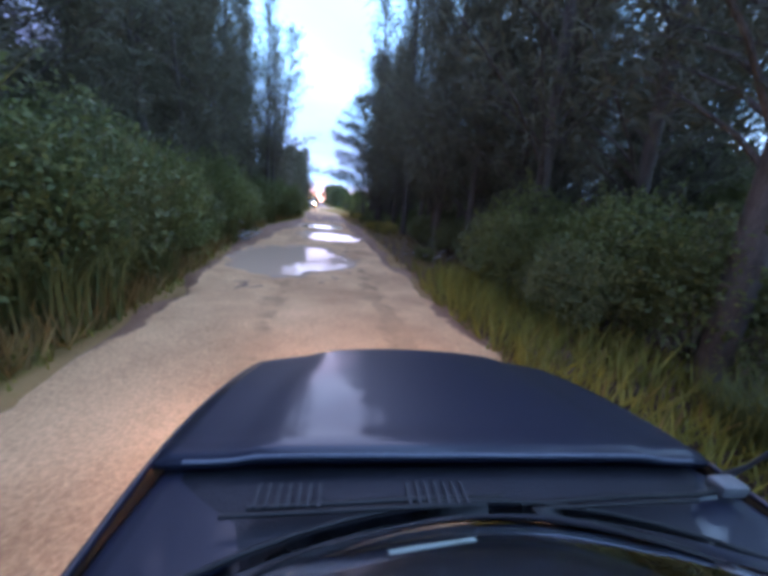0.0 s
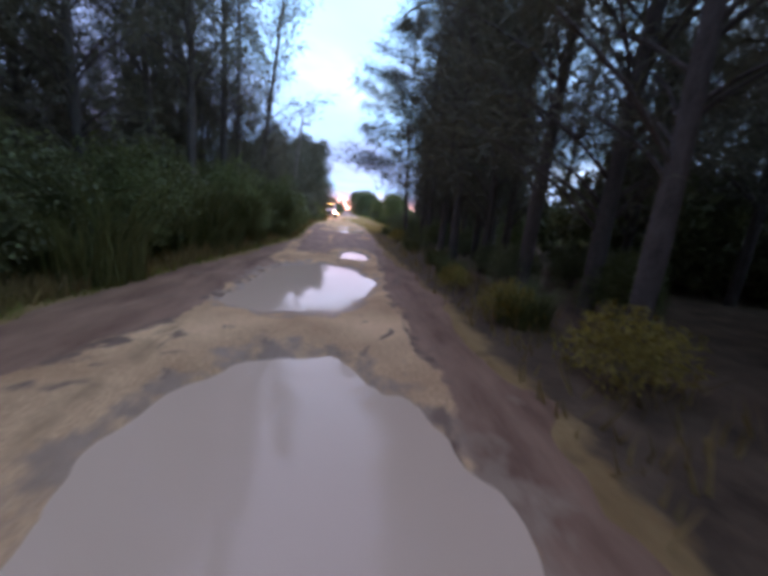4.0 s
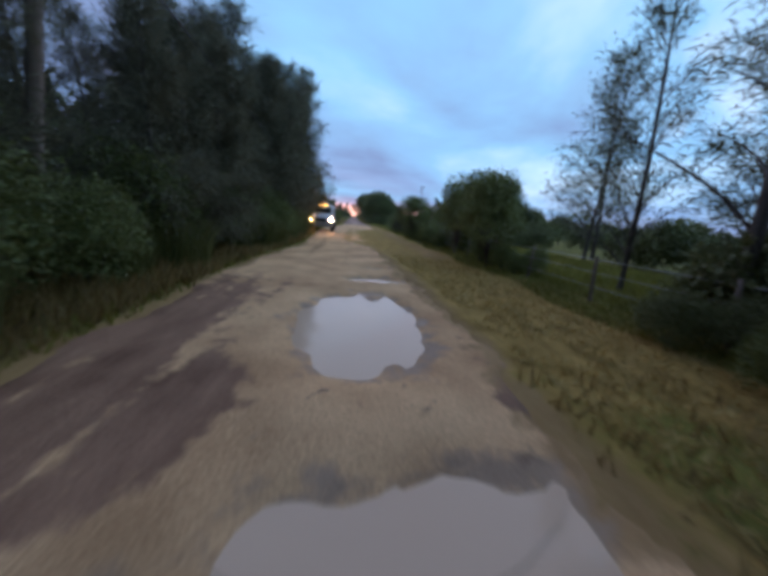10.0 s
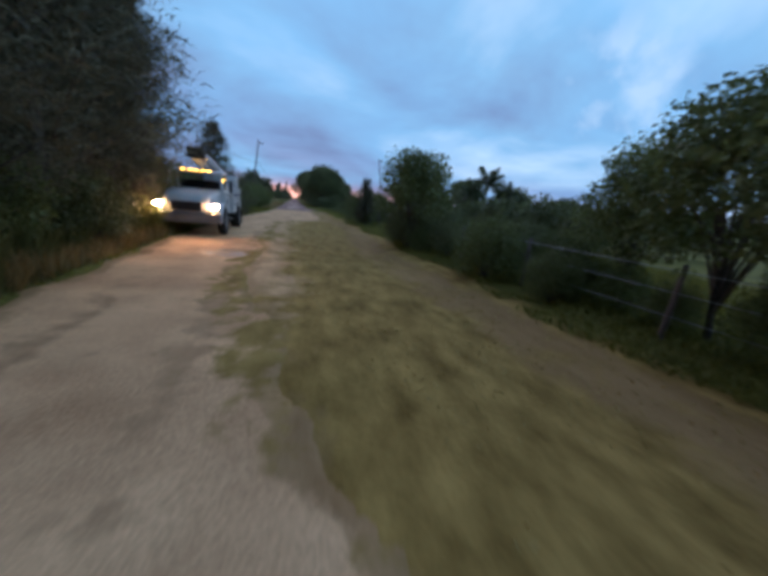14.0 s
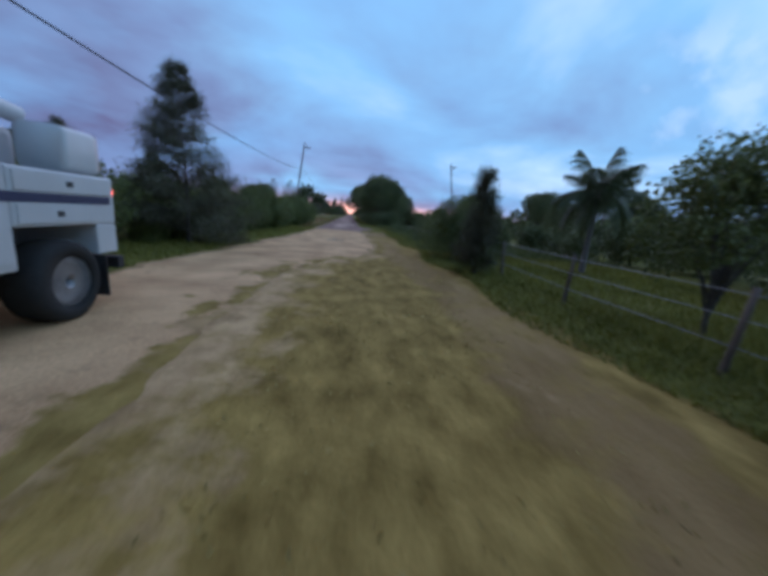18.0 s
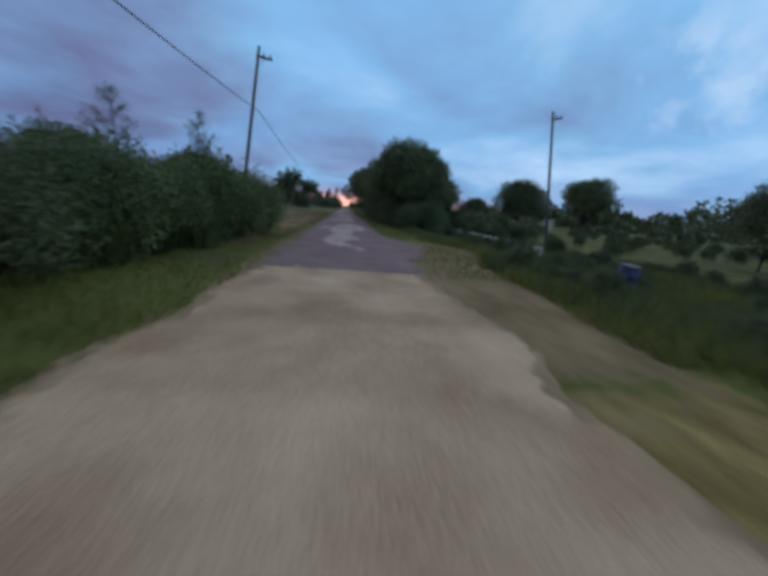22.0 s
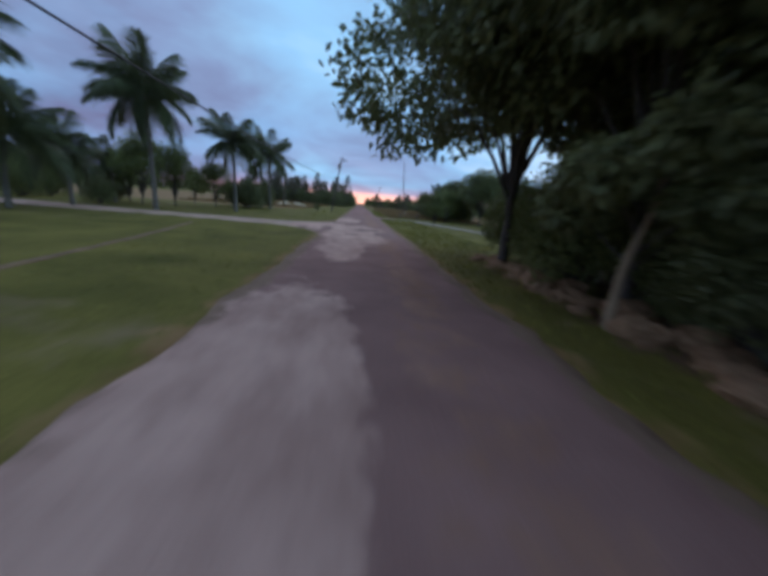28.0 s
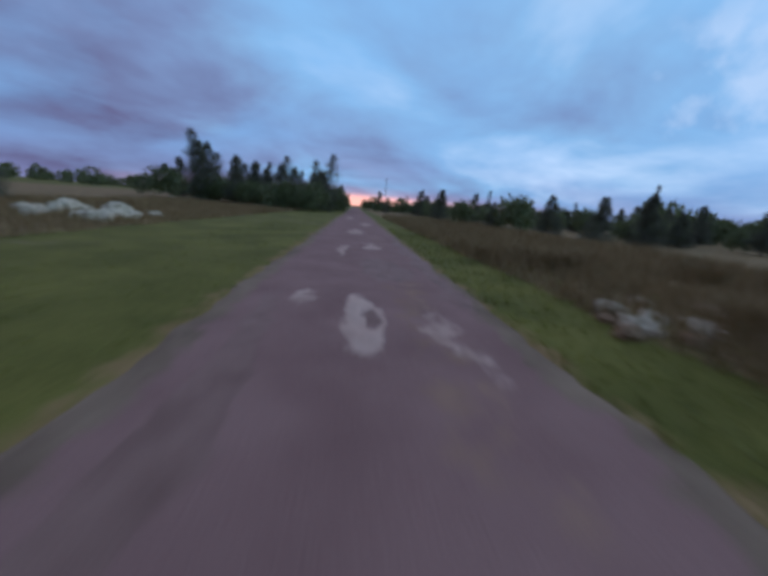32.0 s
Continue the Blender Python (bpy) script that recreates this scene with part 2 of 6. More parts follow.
M_DRIVE = material("gravel_drive", (.34, .21, .15), (.66, .435, .32), scale=.9, rough=.95, bump=.5, fine=45, spec=.2)
M_GROUND = mixed_ground("turf", ((.075, .076, .012), (.225, .185, .04)), (
    ("bare", (.16, .115, .05), (.28, .205, .09), .5, 1.0),
    ("litter", (.06, .036, .021), (.165, .10, .058), 2.0, 1.0),
    ("mown", (.25, .135, .045), (.50, .285, .115), .9, .3),
    ("rough", (.19, .11, .045), (.34, .205, .09), .8, 1.0),
    ("mould", (.11, .058, .034), (.26, .145, .08), 1.6, .8),
    ("verge", (.19, .105, .024), (.50, .295, .085), 3.0, .5),
    ("track", (.24, .125, .045), (.44, .25, .10), 1.2, .25),
    ("sandy", (.46, .25, .115), (.80, .47, .24), 2.4, .6),
    ("shoulder", (.23, .122, .047), (.41, .24, .10), 1.6, .4)))
M_SOIL = material("turned_soil", (.14, .08, .04), (.28, .17, .08), scale=2, bump=.8, fine=14, bump_dist=.06)
M_WATER = bpy.data.materials.new("muddy_water")
M_WATER.use_nodes = True
_b = M_WATER.node_tree.nodes["Principled BSDF"]
_b.inputs["Base Color"].default_value, _b.inputs["Roughness"].default_value, _b.inputs["Specular IOR Level"].default_value = (.70, .45, .30, 1), .03, .5
_b.inputs["IOR"].default_value = 1.33
M_NEEDLE = material("casuarina_needles", (.085, .084, .052), (.20, .188, .115), scale=.6, fine=6, bump=0, island=.5, rand=.3, rough=.8, translucent=.25)
M_LEAF = material("dark_leaves", (.098, .112, .044), (.22, .245, .095), scale=.8, fine=7, bump=0, island=.6, rand=.25, rough=.55, translucent=.25)
M_LEAF2 = material("bush_leaves", (.10, .125, .038), (.215, .25, .082), scale=.8, fine=7, bump=0, island=.6, rand=.35, rough=.6, translucent=.3)
M_PALM = material("palm_leaflets", (.06, .078, .034), (.15, .175, .075), scale=.8, fine=7, bump=0, island=.5, rand=.2, rough=.5, translucent=.2)
M_YELLOW = material("yellowing_leaves", (.22, .165, .03), (.44, .33, .065), scale=.8, fine=7, bump=0, island=.6, rough=.7, translucent=.3)
M_GRASS = material("grass_blades", (.155, .15, .025), (.30, .27, .055), scale=.5, fine=3, bump=0, island=.6, rough=.7, translucent=.3)
M_REED = material("tall_grass_blades", (.085, .10, .03), (.19, .205, .07), scale=.5, fine=3, bump=0, island=.6, rough=.7, translucent=.3)
M_STRAW = material("straw_blades", (.21, .135, .045), (.37, .24, .09), scale=.5, fine=3, bump=0, island=.6, rough=.8, translucent=.3)
M_RUSSET = material("russet_weeds", (.23, .135, .055), (.40, .25, .11), scale=.5, fine=3, bump=0, island=.6, rough=.8, translucent=.2)
M_BARK = material("grey_brown_bark", (.06, .048, .04), (.16, .13, .11), scale=7, fine=50, bump=.8, stretch=(1, 1, .3))
M_PALMBARK = material("ringed_palm_bark", (.13, .11, .09), (.26, .22, .19), scale=3, fine=30, bump=.8, stretch=(.4, .4, 4))
M_POLE = material("weathered_pole_wood", (.12, .085, .065), (.27, .20, .165), scale=6, fine=60, bump=.4, stretch=(1, 1, .1))
M_WIRE = material("black_cable", (.012, .012, .013), (.02, .02, .022), bump=0, rough=.6)
M_STEEL = material("galvanised_steel", (.30, .31, .33), (.45, .46, .48), metal=.8, rough=.45, bump=.1)
M_RUST = material("rusty_pipe", (.13, .07, .045), (.30, .19, .13), scale=6, fine=40, bump=.3, rough=.8)
M_PALEBARK = material("pale_smooth_bark", (.30, .20, .115), (.56, .40, .245), scale=6, fine=45, bump=.5, stretch=(1, 1, .35))
M_LIME = material("pale_limestone", (.47, .34, .215), (.84, .655, .44), scale=3, fine=25, bump=1.0, bump_dist=.05)
M_WALL = material("stained_white_render", (.46, .335, .225), (.86, .675, .49), scale=1.4, fine=20, bump=.3)
M_CONC = material("old_concrete", (.28, .225, .185), (.45, .37, .31), scale=2, fine=30, bump=.4)
M_WOOD = material("grey_waste_wood", (.20, .17, .15), (.48, .44, .40), scale=3, fine=30, bump=.5, rand=.5)
M_DRUM = material("faded_blue_plastic", (.03, .04, .085), (.06, .075, .14), rough=.5, bump=.1)
M_HAY = material("bleached_blades", (.40, .265, .085), (.64, .44, .16), scale=.5, fine=3, bump=0, island=.5, rough=.8, translucent=.3)
M_BLACK = material("black_plastic", (.012, .012, .013), (.03, .03, .03), rough=.5, bump=.1)


# ---------------------------------------------------------------- mesh helpers
def mesh_of(name, verts, faces, mat, smooth=False):
    """verts: n x 3 array; faces: m x 3 or m x 4 array of indices, or a list of tuples."""
    me = bpy.data.meshes.new(name)
    if isinstance(faces, list):
        me.from_pydata([tuple(v) for v in verts], [], faces)
    else:
        faces = np.asarray(faces, dtype=np.int32)
        k = faces.shape[1]
        me.vertices.add(len(verts))
        me.vertices.foreach_set("co", np.asarray(verts, dtype=np.float32).ravel())
        me.loops.add(faces.size)
        me.loops.foreach_set("vertex_index", faces.ravel())
        me.polygons.add(len(faces))
        me.polygons.foreach_set("loop_start", np.arange(0, faces.size, k, dtype=np.int32))
        me.polygons.foreach_set("loop_total", np.full(len(faces), k, dtype=np.int32))
    me.update(calc_edges=True)
    if smooth:
        me.polygons.foreach_set("use_smooth", np.ones(len(me.polygons), dtype=bool))
    me.materials.append(mat)
    return me


def part(name, data, mat, parent, label="", smooth=False):
    """Links a bmesh or a mesh as one mesh object under a thing or a part."""
    if isinstance(data, bmesh.types.BMesh):
        me = bpy.data.meshes.new(name)
        data.to_mesh(me)
        data.free()
        me.materials.append(mat)
        if smooth:
            me.polygons.foreach_set("use_smooth", np.ones(len(me.polygons), dtype=bool))
        data = me
    ob = new(name, data)
    ob.parent = parent
    return tagged(ob, label) if label else ob


def thing(name, label, category, m=None, group="", kind=""):
    ob = new(name)
    ob.empty_display_size = .3
    if m is not None:
        ob.matrix_basis = m
    return tagged(ob, label, category, group, kind)


def box(bm, x0, x1, y0, y1, z0, z1, bevel=0.0):
    r = bmesh.ops.create_cube(bm, size=1)
    bmesh.ops.scale(bm, vec=(x1 - x0, y1 - y0, z1 - z0), verts=r["verts"])
    bmesh.ops.translate(bm, vec=((x0 + x1) / 2, (y0 + y1) / 2, (z0 + z1) / 2), verts=r["verts"])
    if bevel:
        es = list({e for v in r["verts"] for e in v.link_edges})
        bmesh.ops.bevel(bm, geom=es, offset=bevel, segments=2, affect="EDGES", profile=.6)
    return bm


def boxed(x0, x1, y0, y1, z0, z1, bevel=0.0):
    return box(bmesh.new(), x0, x1, y0, y1, z0, z1, bevel)


def tubes(paths, sides=6):
    """Tapered tubes: paths is a list of lists of (point, radius). Gives verts and quads."""
    V, Fq, base = [], [], 0
    for path in paths:
        pts = np.array([p for p, r in path], dtype=float)
        rad = np.array([r for p, r in path], dtype=float)
        d = np.gradient(pts, axis=0)
        d /= np.linalg.norm(d, axis=1)[:, None] + 1e-9
        ref = np.array([1.0, 0, 0]) if abs(d[0][0]) < .8 else np.array([0, 1.0, 0])
        u = np.cross(d, ref)
        u /= np.linalg.norm(u, axis=1)[:, None] + 1e-9
        w = np.cross(d, u)
        a = np.arange(sides) * 2 * math.pi / sides
        ring = pts[:, None, :] + rad[:, None, None] * (np.cos(a)[None, :, None] * u[:, None, :] + np.sin(a)[None, :, None] * w[:, None, :])
        V.append(ring.reshape(-1, 3))
        n = len(pts)
        i = np.arange(n - 1)[:, None] * sides + base
        j = np.arange(sides)[None, :]
        k = (j + 1) % sides
        Fq.append(np.stack([i + j, i + k, i + sides + k, i + sides + j], -1).reshape(-1, 4))
        base += n * sides
    return np.concatenate(V), np.concatenate(Fq)


def lattice(x, y, seed=0):
    """Smooth value noise in 0..1."""
    xi, yi = np.floor(x).astype(np.int64), np.floor(y).astype(np.int64)
    fx, fy = x - xi, y - yi
    fx, fy = fx * fx * (3 - 2 * fx), fy * fy * (3 - 2 * fy)

    def h(a, b):
        n = (a * 374761393 + b * 668265263 + seed * 69069) & 0xffffffff
        n = ((n ^ (n >> 13)) * 1274126177) & 0xffffffff
        return ((n ^ (n >> 16)) & 0xffff) / 65535.0

    return (h(xi, yi) * (1 - fx) + h(xi + 1, yi) * fx) * (1 - fy) + (h(xi, yi + 1) * (1 - fx) + h(xi + 1, yi + 1) * fx) * fy


def rough_noise(x, y, seed=0):
    return lattice(x, y, seed) * .55 + lattice(x * 2.3, y * 2.3, seed + 1) * .3 + lattice(x * 5.1, y * 5.1, seed + 2) * .15


# ---------------------------------------------------------------- the lie of the land
# along the lane: y, left edge, right edge of the carriageway
EDGES_DIRT = ((-30, -3.9, 0.2), (5, -3.9, 0.2), (12, -4.4, 0.6), (20, -4.6, 1.0), (32, -3.1, 0.8), (42, -3.6, 0.9),
              (50, -3.8, 0.8), (58, -3.2, 0.3), (64, -3.5, -0.9), (72, -3.9, -0.9), (77, -4.0, -0.9), (80, -3.8, -0.1),
              (82, -3.6, 1.5), (85, -3.3, 2.2), (88, -3.05, 2.3), (93, -2.6, 2.2), (98, -2.3, 2.05))
EDGES_PAVED = ((102.5, -2.3, 2.1), (105, -2.3, 3.1), (107.5, -2.3, 3.5), (110, -2.3, 2.4), (112, -2.3, 2.05), (176.2, -2.3, 2.05),
              (178.4, -3.2, 2.05), (179.8, -5.4, 2.05), (183.2, -5.4, 2.05), (184.6, -3.4, 2.05), (187.5, -2.3, 2.05), (198.6, -2.3, 2.05),
              (199.9, -2.3, 3.5), (201.2, -2.3, 4.7), (202.4, -2.3, 4.5), (203.6, -2.3, 2.6), (205, -2.3, 2.05), (420, -2.3, 2.05))
EDGES = np.array(EDGES_DIRT + EDGES_PAVED)
# hollows that hold rain: x, y, half width, half length, depth
HOLES = ((-2.4, 9.5, 1.6, 2.7, .15), (-1.05, 16.4, 1.55, 2.5, .15), (-1.5, 22.7, 1.6, 2.8, .16), (-.5, 27.1, .55, 1.3, .11), (.3, 34.5, .3, .6, .09),
         (-.4, 40.9, 1.45, 1.9, .15), (-.6, 45.7, 1.25, 2.0, .15), (-.05, 49.2, .85, .5, .11), (-.05, 51.3, .7, .4, .11), (-1.65, 66.3, .5, .75, .10), (0, 89, .5, .7, .09))
DIRT_END = 100.6


def left_edge(y):
    return np.interp(y, EDGES[:, 0], EDGES[:, 1])


def right_edge(y):
    return np.interp(y, EDGES[:, 0], EDGES[:, 2])


def land(x, y):
    """Height of the ground beside the road."""
    x, y = np.asarray(x, float), np.asarray(y, float)
    l, r = left_edge(y) - x, x - right_edge(y)
    side = np.maximum(l, r)
    z = .035 + .07 * (rough_noise(x * .7, y * .5, 3) - .5) + .05 * (rough_noise(x * 2.5, y * 2.0, 9) - .5) * (side < 9)
    woods = np.clip((62 - y) / 8, 0, 1)
    z += woods * .25 * np.clip((l - .6) / 3, 0, 1)
    dip = np.clip((y - 84) / 8, 0, 1) * np.clip((128 - y) / 10, 0, 1)
    z -= dip * .45 * np.clip((r - 2.5) / 5, 0, 1)
    far = np.clip((y - 200) / 10, 0, 1)
    z += far * .2 * np.clip((r - 1.0) / 2, 0, 1)
    z += .5 * (lattice(x * .03, y * .03, 5) - .5) * np.clip((side - 10) / 20, 0, 1)
    z -= .16 * np.clip(-side / .5, 0, 1)
    return z


def spread(stops):
    """Positions along one axis from (from, to, step) runs."""
    out = []
    for a, b, s in stops:
        out.append(np.arange(a, b, s))
    return np.concatenate(out + [[stops[-1][1]]])


gx = spread(((-3000, -400, 260), (-400, -80, 32), (-80, -20, 4), (-20, -8, .8), (-8, 8, .25), (8, 20, .8), (20, 80, 4), (80, 400, 32), (400, 3000, 260)))
gy = spread(((-400, -30, 37), (-30, 240, .4), (240, 420, 4), (420, 4400, 199)))
X, Y = np.meshgrid(gx, gy)
Z = land(X, Y)
nx = len(gx)
idx = (np.arange(len(gy) - 1)[:, None] * nx + np.arange(nx - 1)[None, :])
GQ = np.stack([idx, idx + 1, idx + nx + 1, idx + nx], -1).reshape(-1, 4)
ground = new("ground", mesh_of("ground", np.stack([X, Y, Z], -1).reshape(-1, 3), GQ, M_GROUND, True))
tagged(ground, "uneven green and straw-coloured turf beside a rural lane", "ground", kind="structure")


def cover(name, value):
    """How much of one kind of ground lies at each point, 0..1."""
    at = ground.data.attributes.new(name, "FLOAT", "POINT")
    at.data.foreach_set("value", np.clip(value, 0, 1).astype(np.float32).ravel())


def ramp(v, a, b):
    return np.clip((v - a) / (b - a), 0, 1)


wob = 3 * (lattice(X * .4, Y * .4, 8) - .5)
lf, rt = left_edge(Y) - X, X - right_edge(Y)
out = np.maximum(lf, rt)
cover("bare", .42 * ramp(rough_noise(X * .25, Y * .25, 17), .45, .75))
cover("litter", np.maximum(ramp(lf, .3, 1.3) * ramp(-(Y + wob), -69, -64) * ramp(X + 3 * wob, -30, -22), np.maximum(ramp(rt, -.5, -.1) * ramp(-(Y + wob), -45, -38) * ramp(-X + 3 * wob, -30, -22), ramp(rt, 4, 6) * ramp(Y + wob, 120, 124) * ramp(-(Y + wob), -176, -172) * ramp(-X, -14, -11))))
cover("mown", ramp(lf, .5, 1.8) * ramp(Y + wob, 102, 106) * ramp(-(Y + wob), -152, -147) * ramp(X + wob, -34, -28))
cover("rough", np.maximum(ramp(rt, 1.4, 2.6), ramp(lf, 6, 9)) * ramp(Y + wob, 204, 210) * (np.abs(X) < 90) * ramp(-Y, -400, -390))
cover("mould", ramp(rt, .7, 2.4) * ramp(-rt, -6, -4) * ramp(Y + wob, 121, 125) * ramp(-(Y + wob), -173, -169))
cover("verge", np.maximum(ramp(-X, -4.8, -4.0) * ramp(Y + wob, 40, 46) * ramp(-(Y + wob), -98, -91) * (rt > -1), .45 * ramp(-rt, -1.3, -.5) * ramp(-Y, -48, -44) * ramp(Y, 26, 34) * (rt > -1)))
trod = np.exp(-((X - 3.05 - .3 * np.sin(Y * .35)) / .95) ** 4)
cover("track", .56 * trod * ramp(Y, 48, 56) * ramp(-(Y + wob), -97, -90) * (rt > .3))
cover("sandy", np.maximum(((.36 + .4 * rough_noise(X * 1.8, Y * 1.2, 23)) * ramp(-rt, -2.2, -.3) * ramp(Y, 57, 63) * ramp(-Y, -87, -82)) * (rt > -1), .27 * trod * ramp(Y, 66, 72) * ramp(-Y, -92, -86)))
cover("shoulder", np.maximum(.85 * ramp(-out, -.75, -.1) * np.where(Y > 112, .62, np.where(Y > 98, 1, np.where(Y > 56, .5, .75))), ramp(-rt, -3.2, -1.6) * ramp(Y, 93, 97) * ramp(-Y, -112, -107) * (rt > -1)))


# pale gravel spread over the asphalt, and darker sunken patches in it: x, y, half width, half length
GRAVEL = ((-.25, 107.9, .8, 2.6), (-.35, 113.5, .75, 4.2), (.35, 118.0, 1.05, 4.2), (-1.55, 116.2, .32, 1.4), (-.4, 129.4, 1.35, 3.2), (.5, 135.5, .5, 2.2), (-.3, 142.0, 1.1, 4.5), (.2, 152.0, 1.2, 4.0),
          (-1.4, 162.0, 1.1, 4.2), (-.9, 171.5, .8, 2.6), (-.6, 178.3, 1.75, 5.6), (-1.4, 190.2, 1.15, 3.6), (-.2, 215.2, .34, .9))
# thin dustings of the same gravel
DUSTY = ((.34, 201.4, .34, .8), (.3, 205.0, .2, .6), (3.4, 201.6, .9, 1.6), (2.6, 203.0, .5, .8), (-1.5, 195.0, .5, 1.5), (.3, 104.6, .5, 1.2), (-1.3, 200.5, .3, .8), (.95, 215.0, .32, 1.15), (1.3, 213.6, .3, .7),
         (-1.2, 216.2, .3, .8), (-.7, 222.5, .3, 2.4), (.35, 224.0, .5, 1.6), (-.2, 231.0, .9, 2.6), (.6, 240.0, .8, 3.0), (-.9, 252.0, .6, 5.0))
SUNKEN = ((.5, 106.8, .5, 1.1), (1.6, 127.6, .7, 2.6), (-.65, 177.2, .42, .5), (-.4, 179.1, .4, .55), (.3, 180.6, .7, .9), (1.2, 177.5, .6, 2.0), (-3.6, 177.6, .35, 2.4), (-2.3, 179.0, .25, 2.6), (-.2, 215.3, .16, .45), (-1.55, 211.0, .28, 5.0), (.55, 219.0, .6, 1.6), (1.7, 221.0, .25, 6.0))


def blots(X, Y, spots, seed):
    """1 in the middle of the spots, falling through .5 at their uneven rims."""
    out_ = np.zeros_like(X)
    wx, wy = X + .7 * (rough_noise(X * 1.4, Y * .8, seed) - .5), Y + 1.6 * (rough_noise(X * 1.2, Y * .7, seed + 5) - .5)
    for x, y, rx, ry in spots:
        q = np.sqrt(((wx - x) / rx) ** 2 + ((wy - y) / ry) ** 2)
        out_ = np.maximum(out_, np.clip(1.5 - q, 0, 1))
    return out_


def dirt_covers(X, Y, inside, q):
    """Where the dirt lane is churned mud, wet, crusted or overgrown."""
    n1, n2 = rough_noise(X * .9, Y * .45, 51), rough_noise(X * 2.6, Y * 1.5, 55)
    xl, xr = np.interp(Y, (0, 13, 18, 30), (-3.9, -3.9, -3.2, -2.6)), np.interp(Y, (0, 14, 22, 30), (.25, .25, .3, .1))
    banks = np.maximum(xl + 1.3 * (n1 - .5) - X, X - xr - .9 * (n1 - .5))
    near_ = ramp(-Y, -30, -27) * np.clip(.5 + banks / .5, 0, 1)
    churn = ramp(Y, 25, 28) * ramp(-Y, -52, -45) * np.clip(.56 + 1.1 * (rough_noise(X * 2.2 + .08 * Y, Y * .12, 57) - .36), 0, 1)
    dry = np.clip((q - 1.1) / .9, 0, 1)
    mud = np.maximum(near_ * np.clip(q - .3, 0, 1), churn * dry)
    ridge = 1 - np.abs(2 * rough_noise(X * .9, Y * .7, 61) - 1) * 9
    crust = np.clip(ridge, 0, 1) * np.clip(1.2 - np.abs(q - 1.6) / .7, 0, 1) * ramp(-Y, -50, -46) * (.5 + .25 * n2)
    lines = np.clip(1 - np.abs(banks + .25 * (n2 - .5)) / .16, 0, 1) * ramp(-Y, -30, -26) * ramp(Y, 10, 14) * .62
    wet = np.clip(1.05 - np.abs(q - 1.05) / .55, 0, 1) * (.42 + .25 * n1)
    bend = X - .5 * (left_edge(Y) + right_edge(Y)) - .25 * np.sin(Y * .21)
    wheel_ = np.exp(-((np.abs(bend) - .78) / .30) ** 2)
    rut = (.30 * wheel_ + .62 * (rough_noise(X * 1.7, Y * .10, 63) - .32)) * np.interp(Y, (70, 80), (1, .55))
    return (("rut", np.clip(rut, 0, 1)), ("edge", np.clip(.72 - inside / .7 + .5 * (n2 - .5), 0, 1) * np.where(Y > 42, 1, .2)), ("mud", mud), ("wet", wet), ("crust", np.maximum(crust, lines)),
            ("turfy", np.clip(.60 - (right_edge(Y) - X) / 2.4 + .9 * (rough_noise(X * 2.2, Y * 1.5, 97) - .5), 0, .75) * ramp(Y, 55, 61) * ramp(-Y, -86, -82)))


def paved_covers(X, Y, inside, q):
    """Where the asphalt is gravelled, browned, patched or fraying."""
    n1, n2 = rough_noise(X * 1.2, Y * .3, 71), rough_noise(X * .6, Y * .12, 75)
    pale = np.maximum(blots(X, Y, GRAVEL, 81), .40 * ramp(rough_noise(X * 1.1, Y * .3, 77), .42, .72) * np.where(Y > 196, .7, 1) * (.5 + .8 * n2) * ramp(-X, -1.5, -.7))
    pale = np.maximum(pale, .54 * blots(X, Y, DUSTY, 85))
    drive = np.clip(1.4 - np.abs(Y - 181.5) / 3.4, 0, 1) * ramp(-X, .6, 1.6)
    pale = np.maximum(pale, np.maximum(drive, .40 * ramp(X, 2.2, 3.0) * ramp(Y, 198, 200) * ramp(-Y, -206, -203)))
    tar = blots(X, Y, SUNKEN, 91) * (.75 + .5 * n1)
    brown = (.50 * ramp(X, -.6, .5) * ramp(-X, -1.9, -1.0) + .3 * (n1 - .45)) * np.where((Y > 158) & (Y < 206), 1, .75)
    return (("edge", np.clip(.85 - inside / .75, 0, 1)), ("pale", pale), ("tar", tar), ("brown", np.clip(brown, 0, 1)))


